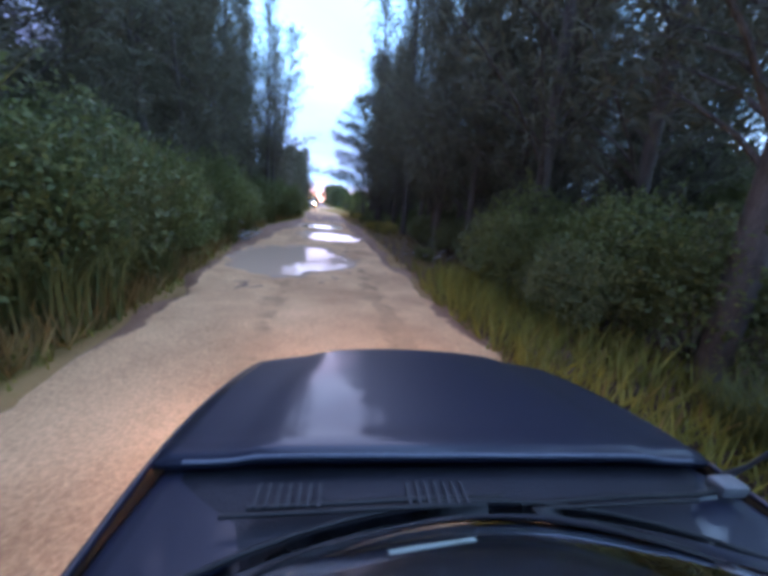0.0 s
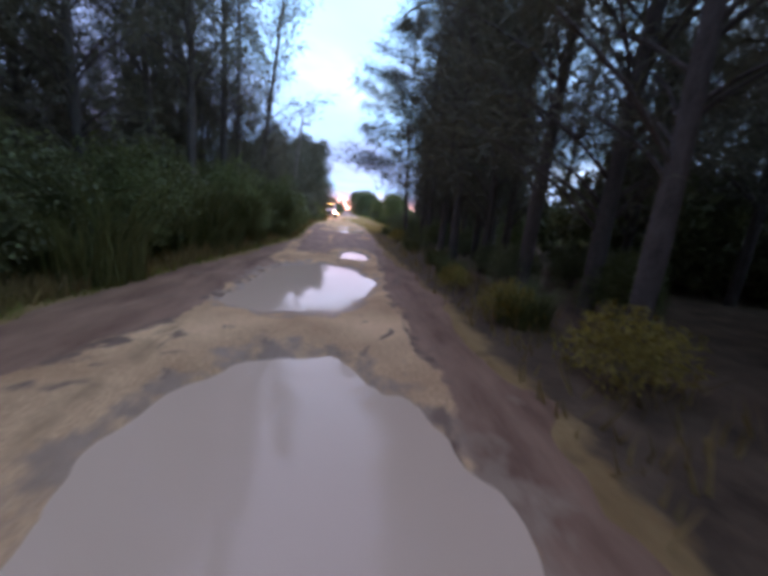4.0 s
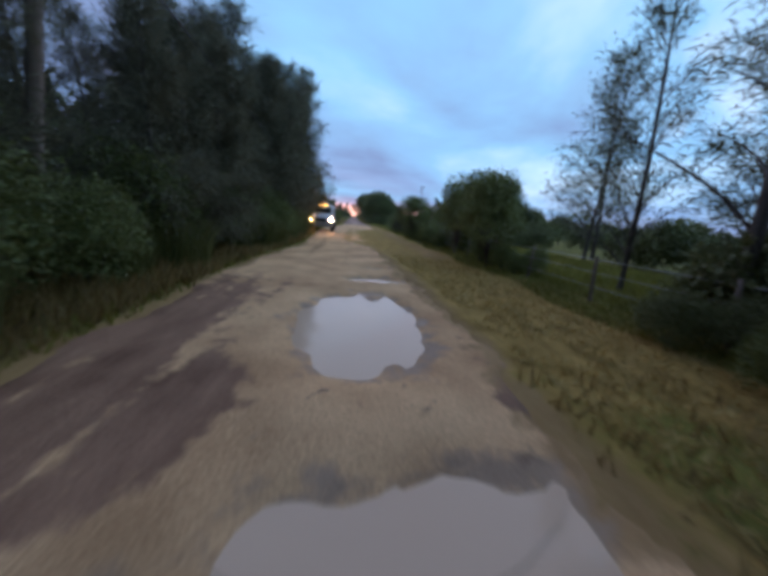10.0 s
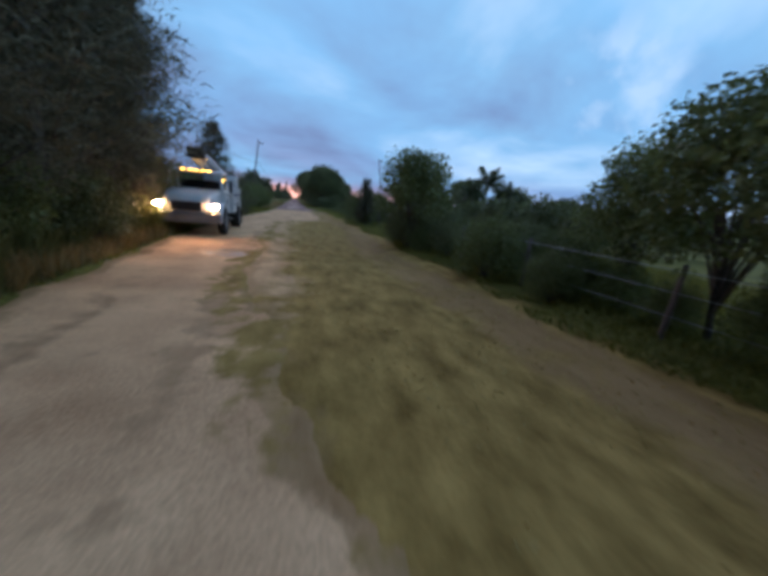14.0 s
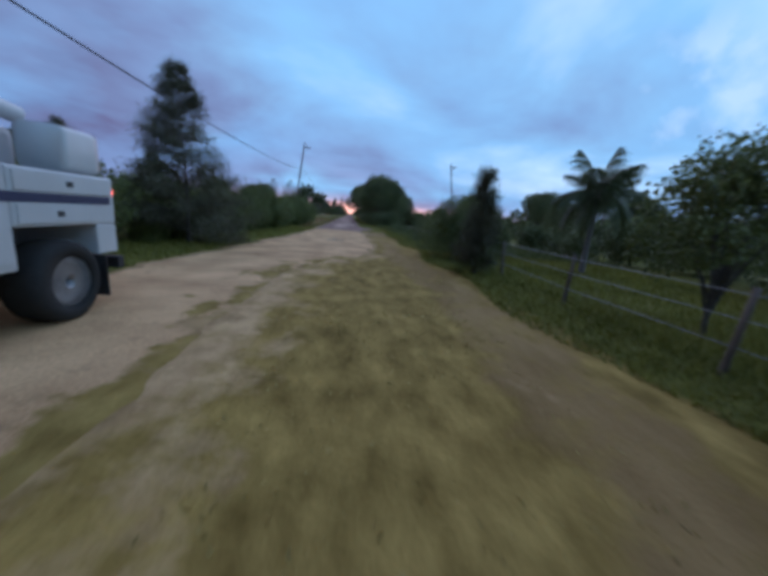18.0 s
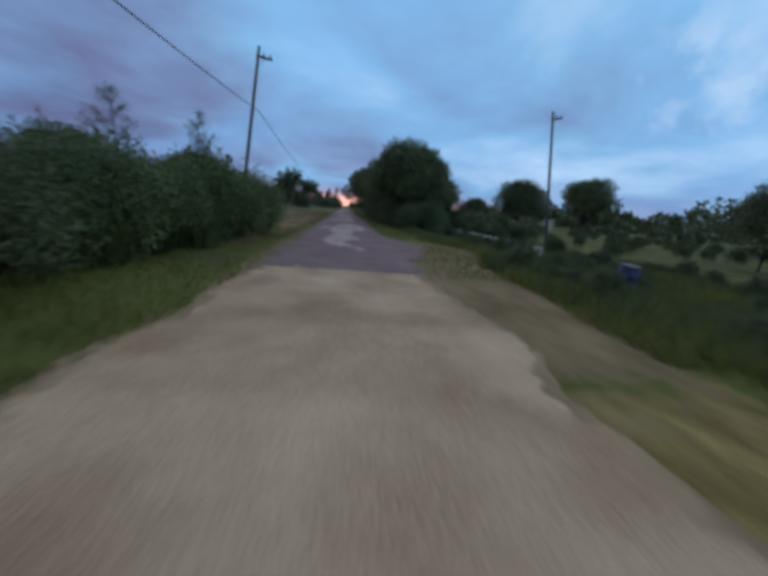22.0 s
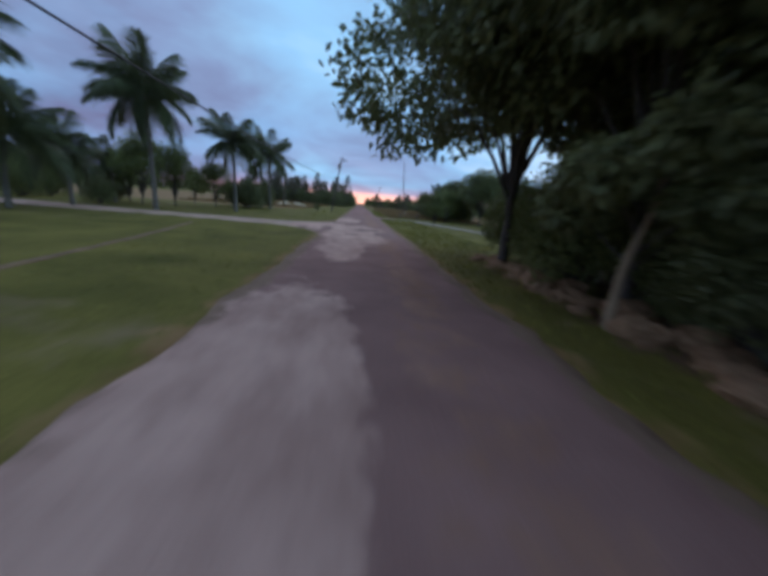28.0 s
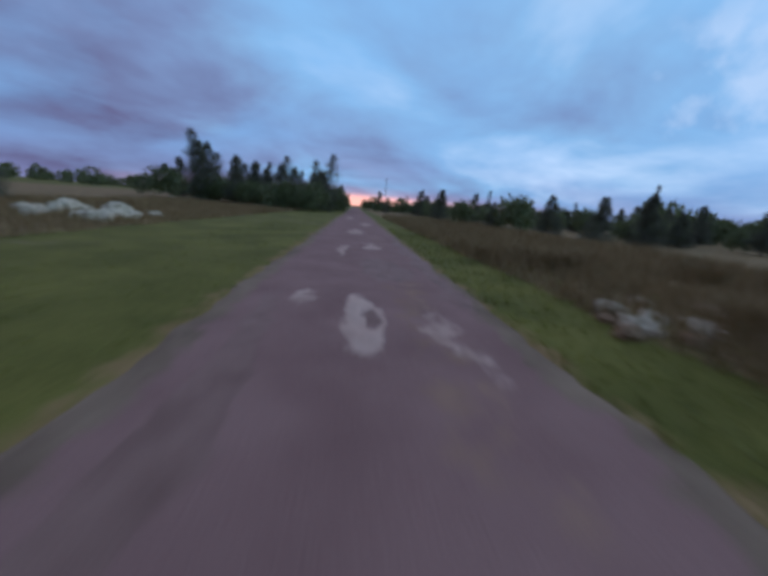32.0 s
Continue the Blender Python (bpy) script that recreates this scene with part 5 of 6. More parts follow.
# ---------------------------------------------------------------- fence, wall, rocks, house, debris
def fence(points, step, h, label, rails):
    ob = thing("wire_fence", label, "fence")
    run = []
    for (xa, ya), (xb, yb) in zip(points, points[1:]):
        n = max(1, int(math.hypot(xb - xa, yb - ya) / step))
        run += [(xa + (xb - xa) * k / n, ya + (yb - ya) * k / n) for k in range(n)]
    run.append(points[-1])
    g = np.random.default_rng(5)
    v, f = tubes([[((0, 0, -.3), .045), ((0, 0, h * .5), .04), ((.01, 0, h), .036), ((.01, 0, h + .01), .005)]], 7)
    me = mesh_of("post", v, f, M_POLE, True)
    tops_ = []
    for x, y in run:
        z = float(land(x, y))
        po = part("post", me, None, ob)
        po.matrix_basis = pose(x, y, z, g.normal() * 3, g.normal() * 3, g.random() * 360)
        tops_.append((x, y, z))
    for k in rails:
        v, f = tubes([[((x, y, z + h * k), .006) for x, y, z in tops_]], 4)
        part("wire", mesh_of("wire", v, f, M_STEEL), None, ob)
    return ob


fence([(5.0, 42), (5.2, 60), (5.6, 76), (6.6, 90)], 3.0, 1.15, "sagging wire fence on rough posts beside the verge", (.35, .65, .92))


def boulder_mesh(seed, mat=M_LIME):
    g = np.random.default_rng(seed)
    bm = bmesh.new()
    bmesh.ops.create_icosphere(bm, subdivisions=3, radius=1)
    o = Vector(g.normal(size=3) * 9)
    for v in bm.verts:
        p = v.co.copy()
        k = 1 + .5 * noise.noise(p * 1.1 + o) + .32 * abs(noise.noise(p * 2.6 + o)) + .12 * noise.noise(p * 6 + o) + .05 * noise.noise(p * 13 + o)
        v.co = Vector((p.x * k, p.y * k * .85, max(p.z * k * .7, -.3)))
    me = bpy.data.meshes.new("boulder")
    bm.to_mesh(me)
    bm.free()
    me.materials.append(mat)
    return me


BOULDERS = [boulder_mesh(k) for k in range(5)]
DARKROCKS = [boulder_mesh(10 + k, M_ROCKDARK) for k in range(5)]


def boulder(x, y, s, label="pale weathered limestone boulder in the weeds", dark=False):
    ob = new("boulder", (DARKROCKS if dark else BOULDERS)[place.randrange(5)])
    ob.matrix_basis = pose(x, y, float(land(x, y)) + .12 * s, 0, 0, place.uniform(0, 360)) @ Matrix.Diagonal((s * place.uniform(.8, 1.3), s, s * place.uniform(.7, 1.1), 1))
    return tagged(ob, label, "rock", "limestone boulders")


for k in range(17):
    boulder(place.uniform(-22, -9.8), place.uniform(226, 231), place.uniform(.3, .7))
for x, y, s in ((3.7, 214.7, .22), (4.1, 215.0, .3), (4.6, 215.3, .24), (4.4, 214.4, .18), (5.0, 214.8, .26), (5.3, 214.2, .2), (4.3, 215.8, .24), (5.7, 214.9, .3), (5.2, 216.2, .26), (6.3, 214.6, .25), (3.9, 215.4, .16), (6.0, 215.6, .22)):
    if s > .23:
        boulder(x, y, s)
    else:
        boulder(x, y, s, "brown-stained limestone boulder in the weeds", True)
for k in range(44):
    y = 152 + k * .46
    boulder(4.0 + .35 * math.sin(k * 2.1), y, place.uniform(.16, .34), "brown-stained rock in an old tumbled wall under trees", True)


kept_state = place.getstate()
for k in range(36):
    y = 155 + k * .45
    boulder(4.25 + .4 * math.sin(k * 1.7), y, place.uniform(.2, .36), "brown-stained rock in an old tumbled wall under trees", True)

place.setstate(kept_state)

# a slender young tree with a pale trunk, rooted in the tumbled wall
sapling = thing("young_tree", "slender young tree with a pale trunk in a tumbled wall", "tree", pose(3.61, 164.61, float(land(3.61, 164.61))))
stem = [(np.array([.22 * q * q + .03 * math.sin(q * 9), .05 * math.sin(q * 6), 2.4 * q - .1]), .065 * (1.25 - .85 * q) * (1 + .5 * max(0, .1 - q) * 10)) for q in np.linspace(0, 1, 12)]
tv, tf = tubes([stem], 10)
part("trunk", mesh_of("trunk", tv, tf, M_PALEBARK, True), M_PALEBARK, sapling, "pale smooth bark")
limbs = []
for k in range(9):
    a, q0 = k * 2.4, .42 + .06 * k
    p0 = np.array([.22 * q0 * q0, 0, 2.4 * q0 - .1])
    d = np.array([math.cos(a), math.sin(a), .9])
    limbs.append([(p0 + d * .9 * q, .022 * (1 - .7 * q)) for q in np.linspace(0, 1, 4)])
tv, tf = tubes(limbs, 5)
part("branchwork", mesh_of("branchwork", tv, tf, M_BARK, True), M_BARK, sapling)
P, D = lobed_cloud(5000, [(l[-1][0], np.array([.5, .5, .38])) for l in limbs])
W = unit(D * .6 + rng.normal(size=P.shape) * .7 + np.array([0, 0, -.25]))
part("crown", slivers(P, W, .09 * np.ones(5000), .17 * np.ones(5000), M_LEAF, "crown", fold=.2), M_LEAF, sapling)


def wall_run(x, y0, y1, z0, h, label):
    """Old rendered block wall with a coping and a broken end."""
    ob = thing("ruined_wall", label, "wall")
    y = y0
    k = 0
    while y < y1 - .1:
        ln = min(3.0, y1 - y)
        hh = h * (1 if k % 3 else .72)
        part("panel", boxed(x - .1, x + .1, y + .02, y + ln - .02, z0 - .3, z0 + hh, .015), M_WALL, ob)
        part("coping", boxed(x - .16, x + .16, y, y + ln - .01, z0 + hh + .003, z0 + hh + .09, .02), M_WALL, ob)
        part("pier", boxed(x - .18, x + .18, y - .18, y + .18, z0 - .3, z0 + h + .12, .02), M_WALL, ob)
        y += ln
        k += 1
    return ob


wall_run(9.9, 108, 136, -.45, .75, "long low stained white wall behind scrub")


def strip_path(name, label, pts, width, mat, lift=.02):
    """A drive or path laid on the ground along a bent line."""
    pts = np.array(pts, float)
    t = np.linspace(0, len(pts) - 1, 12 * (len(pts) - 1) + 1)
    c = np.stack([np.interp(t, np.arange(len(pts)), pts[:, k]) for k in range(2)], -1)
    for _ in range(6):
        c[1:-1] = (c[:-2] + c[1:-1] * 2 + c[2:]) / 4
    d = np.gradient(c, axis=0)
    nrm = unit(np.stack([d[:, 1], -d[:, 0]], -1))
    q = np.linspace(-1, 1, 9)
    wob_ = 1 + .25 * (rough_noise(t * 1.1, t * 0, 71) - .5)
    P = c[:, None, :] + nrm[:, None, :] * (q[None, :, None] * width / 2 * wob_[:, None, None])
    z = land(P[..., 0], P[..., 1]) + lift - .05 * (np.abs(q)[None, :] > .95)
    inside_ = (P[..., 0] > left_edge(P[..., 1])) & (P[..., 0] < right_edge(P[..., 1]))
    z = np.where(inside_, .06, np.maximum(z, .03))
    n, m = P.shape[:2]
    i = np.arange(n - 1)[:, None] * m + np.arange(m - 1)[None, :]
    V = np.concatenate([P, z[..., None]], -1).reshape(-1, 3)
    ob = new(name, mesh_of(name, V, np.stack([i, i + 1, i + m + 1, i + m], -1).reshape(-1, 4), mat, True))
    return tagged(ob, label, "drive", kind="structure")


strip_path("drive_gravel", "gravel drive leaving the lane across the lawn", [(-4.6, 181.5), (-8, 181.6), (-14, 181.2), (-30, 182), (-50, 184)], 3.5, M_DRIVE)
strip_path("drive_concrete", "pale concrete drive joining the lane", [(4.8, 201.7), (6.5, 199.8), (7.6, 195), (9.1, 190.5), (10.9, 184.2), (12.3, 179.5), (19, 167)], 1.4, M_CONC, .035)


def plank_pile(x, y, n, label, seed, size=1.6):
    g = random.Random(seed)
    ob = thing("debris_pile", label, "debris", pose(x, y, float(land(x, y)), 0, 0, 0))
    for k in range(n):
        ln = g.uniform(.5, size)
        p = part("plank", boxed(-ln / 2, ln / 2, -.06, .06, -.015, .015, .004), M_WOOD, ob)
        p.matrix_basis = pose(g.uniform(-.7, .7), g.uniform(-.6, .6), .05 + .05 * k * g.random(), g.uniform(-15, 15), g.uniform(-22, 22), g.uniform(0, 180))
    return ob


plank_pile(-4.9, 12.4, 16, "heap of grey broken planks and sticks dumped by the lane", 1)
plank_pile(-5.6, 14.2, 10, "heap of grey broken planks and sticks dumped by the lane", 2)
plank_pile(1.9, 10.2, 7, "scattered pale boards and litter at the woods' edge", 3, 1.2)


def far_woods(name, label, seed, n, band):
    """A far belt of trees: crowns of leaf slivers, each one tree on its own spot."""
    global rng
    rng = np.random.default_rng(seed)
    P, W = [], []
    for _ in range(n):
        x, y = band(rng)
        h, s = rng.uniform(5, 10), rng.uniform(2.5, 5)
        d = unit(rng.normal(size=(260, 3)))
        k = (.4 + .6 * rng.random(260) ** .5)[:, None]
        P.append(np.array([x, y, h * .55]) + d * k * np.array([s, s, h * .5]))
        W.append(unit(d + rng.normal(size=d.shape) * .6))
    P, W = np.concatenate(P), np.concatenate(W)
    m = len(P)
    return tagged(new(name, slivers(P, W, .7 + .5 * rng.random(m), 1.1 + .8 * rng.random(m), M_LEAF, name)), label, "woods", kind="stuff")


far_woods("far_woods", "distant dark belt of trees beyond the fields", 91, 150, lambda g: (g.uniform(60, 330), g.uniform(150, 420)))
far_woods("far_woods", "distant dark belt of trees beyond the fields", 92, 120, lambda g: (g.uniform(-420, -150), g.uniform(420, 700)))
far_woods("far_woods", "distant dark belt of trees at the end of the lane", 93, 150, lambda g: (g.choice((g.uniform(-110, -8), g.uniform(8, 330))), g.uniform(430, 640)))
for pts, wide in (([(-5.2, 121), (-4.7, 126), (-4.5, 130), (-4.7, 133)], .8), ([(-5.9, 117), (-5.5, 122), (-5.3, 127)], .45), ([(-9.5, 122), (-8.2, 130), (-7.6, 140)], .35), ([(-13, 126), (-11.5, 134), (-10.5, 144)], .35)):
    strip_path("soil_furrow", "dark turned furrow along the mown field", pts, wide, M_SOIL, .03)
strip_path("soil_ditch", "shallow brown drainage line across the lawn", [(-6.4, 165.5), (-7.2, 171), (-8.6, 177)], .22, M_SOIL, .03)


# ---------------------------------------------------------------- vehicles
def paint(name, colour, rough=.18, coat=1.0, metal=.0):
    m = material(name, tuple(c * .85 for c in colour), colour, scale=1.5, fine=90, bump=.02, rough=rough, metal=metal, spec=.5)
    b = m.node_tree.nodes["Principled BSDF"]
    b.inputs["Coat Weight"].default_value, b.inputs["Coat Roughness"].default_value = coat, .07
    return m


M_NAVY = paint("navy_car_paint", (.014, .018, .038), .5, .6)
M_WHITE = paint("dusty_white_paint", (.62, .62, .62), .35, .3)
M_TYRE = material("tyre_rubber", (.012, .012, .012), (.03, .028, .026), rough=.85, bump=.4)
M_RIM = material("dull_wheel_rim", (.20, .20, .21), (.36, .36, .37), metal=.6, rough=.45, bump=.1)
M_TRIM = material("faded_black_trim", (.014, .014, .016), (.035, .034, .036), rough=.6, bump=.2)
M_DASH = material("dark_dashboard_vinyl", (.014, .014, .02), (.03, .03, .038), rough=.55, bump=.3, fine=150)
# rubber lightened to grey-blue: the sky's sheen is put into its colour
M_SEAL = material("sky_sheen_rubber_seal", (.10, .115, .15), (.17, .19, .23), rough=.6, bump=.1, fine=60)
M_SLAT = material("grey_plastic_slats", (.035, .035, .04), (.065, .065, .07), rough=.7, bump=.05)
M_STICK = material("pale_green_paper", (.42, .55, .50), (.60, .70, .64), scale=12, bump=.1, rough=.7)
M_STRIPE = material("dark_blue_stripe", (.03, .035, .08), (.05, .055, .11), rough=.5, bump=.05)
M_LAMPGLASS = material("clear_lamp_lens", (.55, .57, .6), (.7, .72, .75), rough=.1, bump=.05)
M_WARMLAMP = glowing("lit_warm_headlamp", (1.0, .78, .45), 30)
M_BEAM = glowing("lit_headlamp", (1.0, .72, .32), 260)
M_AMBER = glowing("lit_amber_marker", (1.0, .55, .06), 9)
M_RED = glowing("lit_red_marker", (1.0, .12, .05), 4)
M_GLASS = bpy.data.materials.new("tinted_glass")
M_GLASS.use_nodes = True
_b = M_GLASS.node_tree.nodes["Principled BSDF"]
_b.inputs["Base Color"].default_value, _b.inputs["Roughness"].default_value = (.72, .78, .78, 1), .02
_b.inputs["Transmission Weight"].default_value, _b.inputs["IOR"].default_value = 1.0, 1.05


def loft(sections, mat, name, close_ends=True, closed=True):
    """Joins loops of equal length into one skin."""
    n = len(sections[0])
    V = [p for s in sections for p in s]
    F = []
    for i in range(len(sections) - 1):
        for j in range(n if closed else n - 1):
            k = (j + 1) % n
            F.append((i * n + j, i * n + k, (i + 1) * n + k, (i + 1) * n + j))
    if close_ends:
        F += [tuple(range(n - 1, -1, -1)), tuple(range((len(sections) - 1) * n, len(sections) * n))]
    return mesh_of(name, np.array(V), F, mat, True)


def sheet(fn, nu, nv, mat, name, thick=.012):
    """A curved panel with thickness: fn(s, q) gives a point for s, q in 0..1."""
    top = np.array([[fn(i / nu, j / nv) for i in range(nu + 1)] for j in range(nv + 1)], float)
    low = top - np.array([0, 0, thick])
    m = nu + 1
    V = np.concatenate([top.reshape(-1, 3), low.reshape(-1, 3)])
    o = m * (nv + 1)
    F = []
    for j in range(nv):
        for i in range(nu):
            a = j * m + i
            F += [(a, a + 1, a + m + 1, a + m), (o + a, o + a + m, o + a + m + 1, o + a + 1)]
    for i in range(nu):
        F += [(i, o + i, o + i + 1, i + 1), (nv * m + i, nv * m + i + 1, o + nv * m + i + 1, o + nv * m + i)]
    for j in range(nv):
        a, b = j * m, j * m + nu
        F += [(a, a + m, o + a + m, o + a), (b, o + b, o + b + m, b + m)]
    return mesh_of(name, V, F, mat, True)


def wheel(parent, x, y, r, w, m_tyre=M_TYRE):
    prof = [(-.5, .62), (-.5, .86), (-.42, .97), (-.2, 1.0), (.2, 1.0), (.42, .97), (.5, .86), (.5, .62)]
    n = 28
    secs = [[(x + px * w, y + r * pr * math.cos(a), r + r * pr * math.sin(a)) for px, pr in prof] for a in np.linspace(0, 2 * math.pi, n + 1)[:-1]]
    secs.append(secs[0])
    ty = part("tyre", loft(secs, m_tyre, "tyre", False, True), None, parent)
    prof = [(-.36, .10), (-.42, .2), (-.3, .45), (-.44, .60), (-.1, .63), (.1, .63), (.44, .60), (.3, .45), (.42, .2), (.36, .10)]
    secs = [[(x + px * w, y + r * pr * math.cos(a), r + r * pr * math.sin(a)) for px, pr in prof] for a in np.linspace(0, 2 * math.pi, n + 1)[:-1]]
    secs.append(secs[0])
    part("rim", loft(secs, M_RIM, "rim", False, True), None, ty)


def rounded(x0, x1, z0, z1, y, r=.06, k=3):
    """A rounded rectangle across the vehicle at y."""
    pts = []
    for cx, cz, a0 in ((x1 - r, z1 - r, 0), (x0 + r, z1 - r, 90), (x0 + r, z0 + r, 180), (x1 - r, z0 + r, 270)):
        for i in range(k + 1):
            a = radians(a0 + 90 * i / k)
            pts.append((cx + r * math.cos(a), y, cz + r * math.sin(a)))
    return pts


def saloon_car():
    """The dark blue car from which the lane is filmed, at its starting point; y forward, origin under the lens."""
    car = thing("saloon_car", "dark navy-blue saloon car with glossy bonnet on the dirt lane", "car", pose(-1.77, 0, .03, 0, 0, -5.6))
    c, hw = .33, .80
    # lower body, from tail to nose
    secs = []
    for y, w, z0, z1 in ((-2.75, .62, .42, .80), (-2.68, .76, .30, .93), (-2.2, hw, .24, .95), (-1.0, hw + .02, .22, .93), (0, hw + .02, .22, .93), (.55, hw, .22, .93), (1.1, hw, .24, .86), (1.5, hw - .05, .28, .76), (1.68, hw - .16, .34, .68), (1.74, hw - .3, .42, .60)):
        secs.append(rounded(c - w, c + w, z0, z1, y, .09))
    part("body", loft(secs, M_NAVY, "body"), None, car)

    def bonnet(s, q):
        a = 2 * s - 1
        w = hw - .02 - .085 * q ** 2.6
        y = .66 + (.95 - .06 * a * a) * q + .05 * a * a * (1 - q)
        z = .98 - .12 * q ** 1.5 - .05 * a * a - .06 * max(0, (q - .86) / .14) ** 2
        z += .016 / (1 + math.exp((abs(a) - .72 + .1 * q) * 42)) + .010 * math.exp(-((q - .05) / .04) ** 2)
        return (c + w * a, y, z)

    part("bonnet", sheet(bonnet, 36, 22, M_NAVY, "bonnet", .02), None, car, "glossy navy bonnet with a raised centre panel")
    # bright line of sky along the bonnet's rear edge, painted as the seal's colour
    v, f = tubes([[(np.array(bonnet(s, 0)) + (0, -.004, .006), .0055) for s in np.linspace(.05, .95, 25)]], 6)
    part("bonnet_seal", mesh_of("bonnet_seal", v, f, M_SEAL, True), None, car, "rubber seal with the sky's grey-blue sheen in its colour")
    for sgn in (-1, 1):
        def wing(s, q, sgn=sgn):
            y = .30 + 1.22 * q
            b = min(1.0, max(0.0, (y - .71) / .83))
            inner = hw - .012 - .085 * b ** 2.6
            z = .927 - .12 * b ** 1.5 - .06 * max(0, (b - .86) / .14) ** 2 + .03 * max(0, (.71 - y)) - .17 * s ** 2
            return (c + sgn * (inner + .045 * math.sin(s * math.pi / 2) - .05 * max(0, .66 - y)), y, z)
        part("wing", sheet(wing, 8, 22, M_NAVY, "wing", .02), None, car)
        part("headlamp", boxed(c + sgn * .55 - .15, c + sgn * .55 + .15, 1.54, 1.71, .50, .63, .03), M_WARMLAMP, car, "lit headlamp")

    def cowl(s, q):
        a = 2 * s - 1
        return (c + (hw - .1) * a, .50 + .16 * q + .05 * a * a - .12 * a * a * (1 - q), .955 + .01 * q - .05 * a * a)

    cowl_panel = part("cowl", sheet(cowl, 24, 4, M_DASH, "cowl", .015), None, car, "faded black cowl panel with air slats")

    def screen(s, q):
        a = 2 * s - 1
        w = hw - .10 - .13 * q
        return (c + w * a, .55 - .80 * q - .16 * a * a * (1 - .4 * q), .965 + .46 * q ** .92 - .05 * a * a * (1 - q))

    glass = part("windscreen", sheet(screen, 20, 12, M_GLASS, "windscreen", .006), None, car, "tinted windscreen with a paper slip inside")
    glass.visible_shadow = False
    v, f = tubes([[(np.array(screen(s, 0)) + (0, .012, .0), .006) for s in np.linspace(0, 1, 15)]], 5)
    part("screen_seal", mesh_of("screen_seal", v, f, M_BLACK, True), None, car)

    def dash(s, q):
        a = 2 * s - 1
        return (c + (hw - .16) * a, .02 + .46 * q - .12 * a * a * q, .935 + .03 * math.sin(q * 3) - .02 * a * a)

    part("dashboard", sheet(dash, 20, 10, M_DASH, "dashboard", .05), None, car, "dark vinyl dashboard")
    for x0 in (-.17, .16):
        for k in range(7):
            part("vent_slat", boxed(x0 + k * .022, x0 + k * .022 + .009, .55, .61, .966, .972, .002), M_SLAT, cowl_panel)
    part("paper_slip", boxed(-.085, .085, -.0058, .0058, -.001, .001), M_STICK, car, "pale green paper slip behind the glass").matrix_basis = pose(.185, .445, 1.0, -20, 0, 7)
    # cabin
    secs = []
    for y, w, z1 in ((-.22, .60, 1.36), (-.30, .64, 1.44), (-.8, .66, 1.47), (-1.4, .64, 1.45), (-1.75, .58, 1.38)):
        secs.append(rounded(c - w, c + w, z1 - .07, z1, y, .03))
    part("roof", loft(secs, M_NAVY, "roof"), None, car)
    for sgn in (-1, 1):
        for ya, yb in (((.42, .93), (-.22, 1.38)), ((-.72, .93), (-.75, 1.40)), ((-2.05, .93), (-1.7, 1.38))):
            v, f = tubes([[((c + sgn * .74, ya[0], ya[1]), .035), ((c + sgn * .69, (ya[0] + yb[0]) / 2, (ya[1] + yb[1]) / 2), .035), ((c + sgn * .62, yb[0], yb[1]), .035)]], 6)
            part("pillar", mesh_of("pillar", v, f, M_NAVY, True), None, car)

        def side(s, q, sgn=sgn):
            y0, y1 = -2.0 + .28 * q, .36 - .55 * q
            return (c + sgn * (.74 - .11 * q), y0 + (y1 - y0) * s, .94 + .44 * q)
        part("side_window", sheet(side, 10, 4, M_GLASS, "side_window", .005), None, car)
        mirror = part("wing_mirror", boxed(c + sgn * .93 - .09, c + sgn * .93 + .09, .05, .16, .93, 1.05, .03), M_NAVY, car)
        part("mirror_arm", boxed(min(c + sgn * .76, c + sgn * .86), max(c + sgn * .76, c + sgn * .86), .08, .13, .93, .97, .01), M_TRIM, mirror)
        for y in (1.02, -1.9):
            wheel(car, c + sgn * .70, y, .30, .19)
        part("door_handle", boxed(c + sgn * (hw + .03) - .015, c + sgn * (hw + .03) + .015, -.62, -.46, .78, .81, .006), M_TRIM, car)

    def rear(s, q):
        a = 2 * s - 1
        return (c + (.60 - .04 * q) * a, -2.12 + .42 * q, .94 + .45 * q)
    part("rear_window", sheet(rear, 8, 4, M_GLASS, "rear_window", .005), None, car)
    part("grille", boxed(c - .35, c + .35, 1.70, 1.76, .46, .56, .015), M_TRIM, car)
    part("front_bumper", boxed(c - .70, c + .70, 1.55, 1.80, .26, .44, .06), M_NAVY, car)
    # wipers parked at the foot of the screen, and the aerial
    for x0, x1 in ((-.18, .46), (.42, 1.0)):
        arm = part("wiper", mesh_of("wiper", *tubes([[((x1, .60, .945), .008), ((x1 - .1, .575, .958), .007), (((x0 + x1) / 2, .565, .968), .006), ((x0, .555, .962), .005)]], 6), M_BLACK, True), None, car)
        part("wiper_blade", mesh_of("wiper_blade", *tubes([[((x0 - .05, .54, .960), .005), (((x0 + x1) / 2, .545, .969), .005), ((x1 - .12, .555, .962), .005)]], 5), M_BLACK, True), None, arm)
    part("wiper_pivot", boxed(.98, 1.06, .575, .625, .94, .975, .012), M_RIM, car)
    part("aerial", mesh_of("aerial", *tubes([[((1.10, .66, .93), .012), ((1.13, .64, .98), .006), ((1.50, .52, 1.62), .003)]], 6), M_BLACK, True), None, car)
    return car


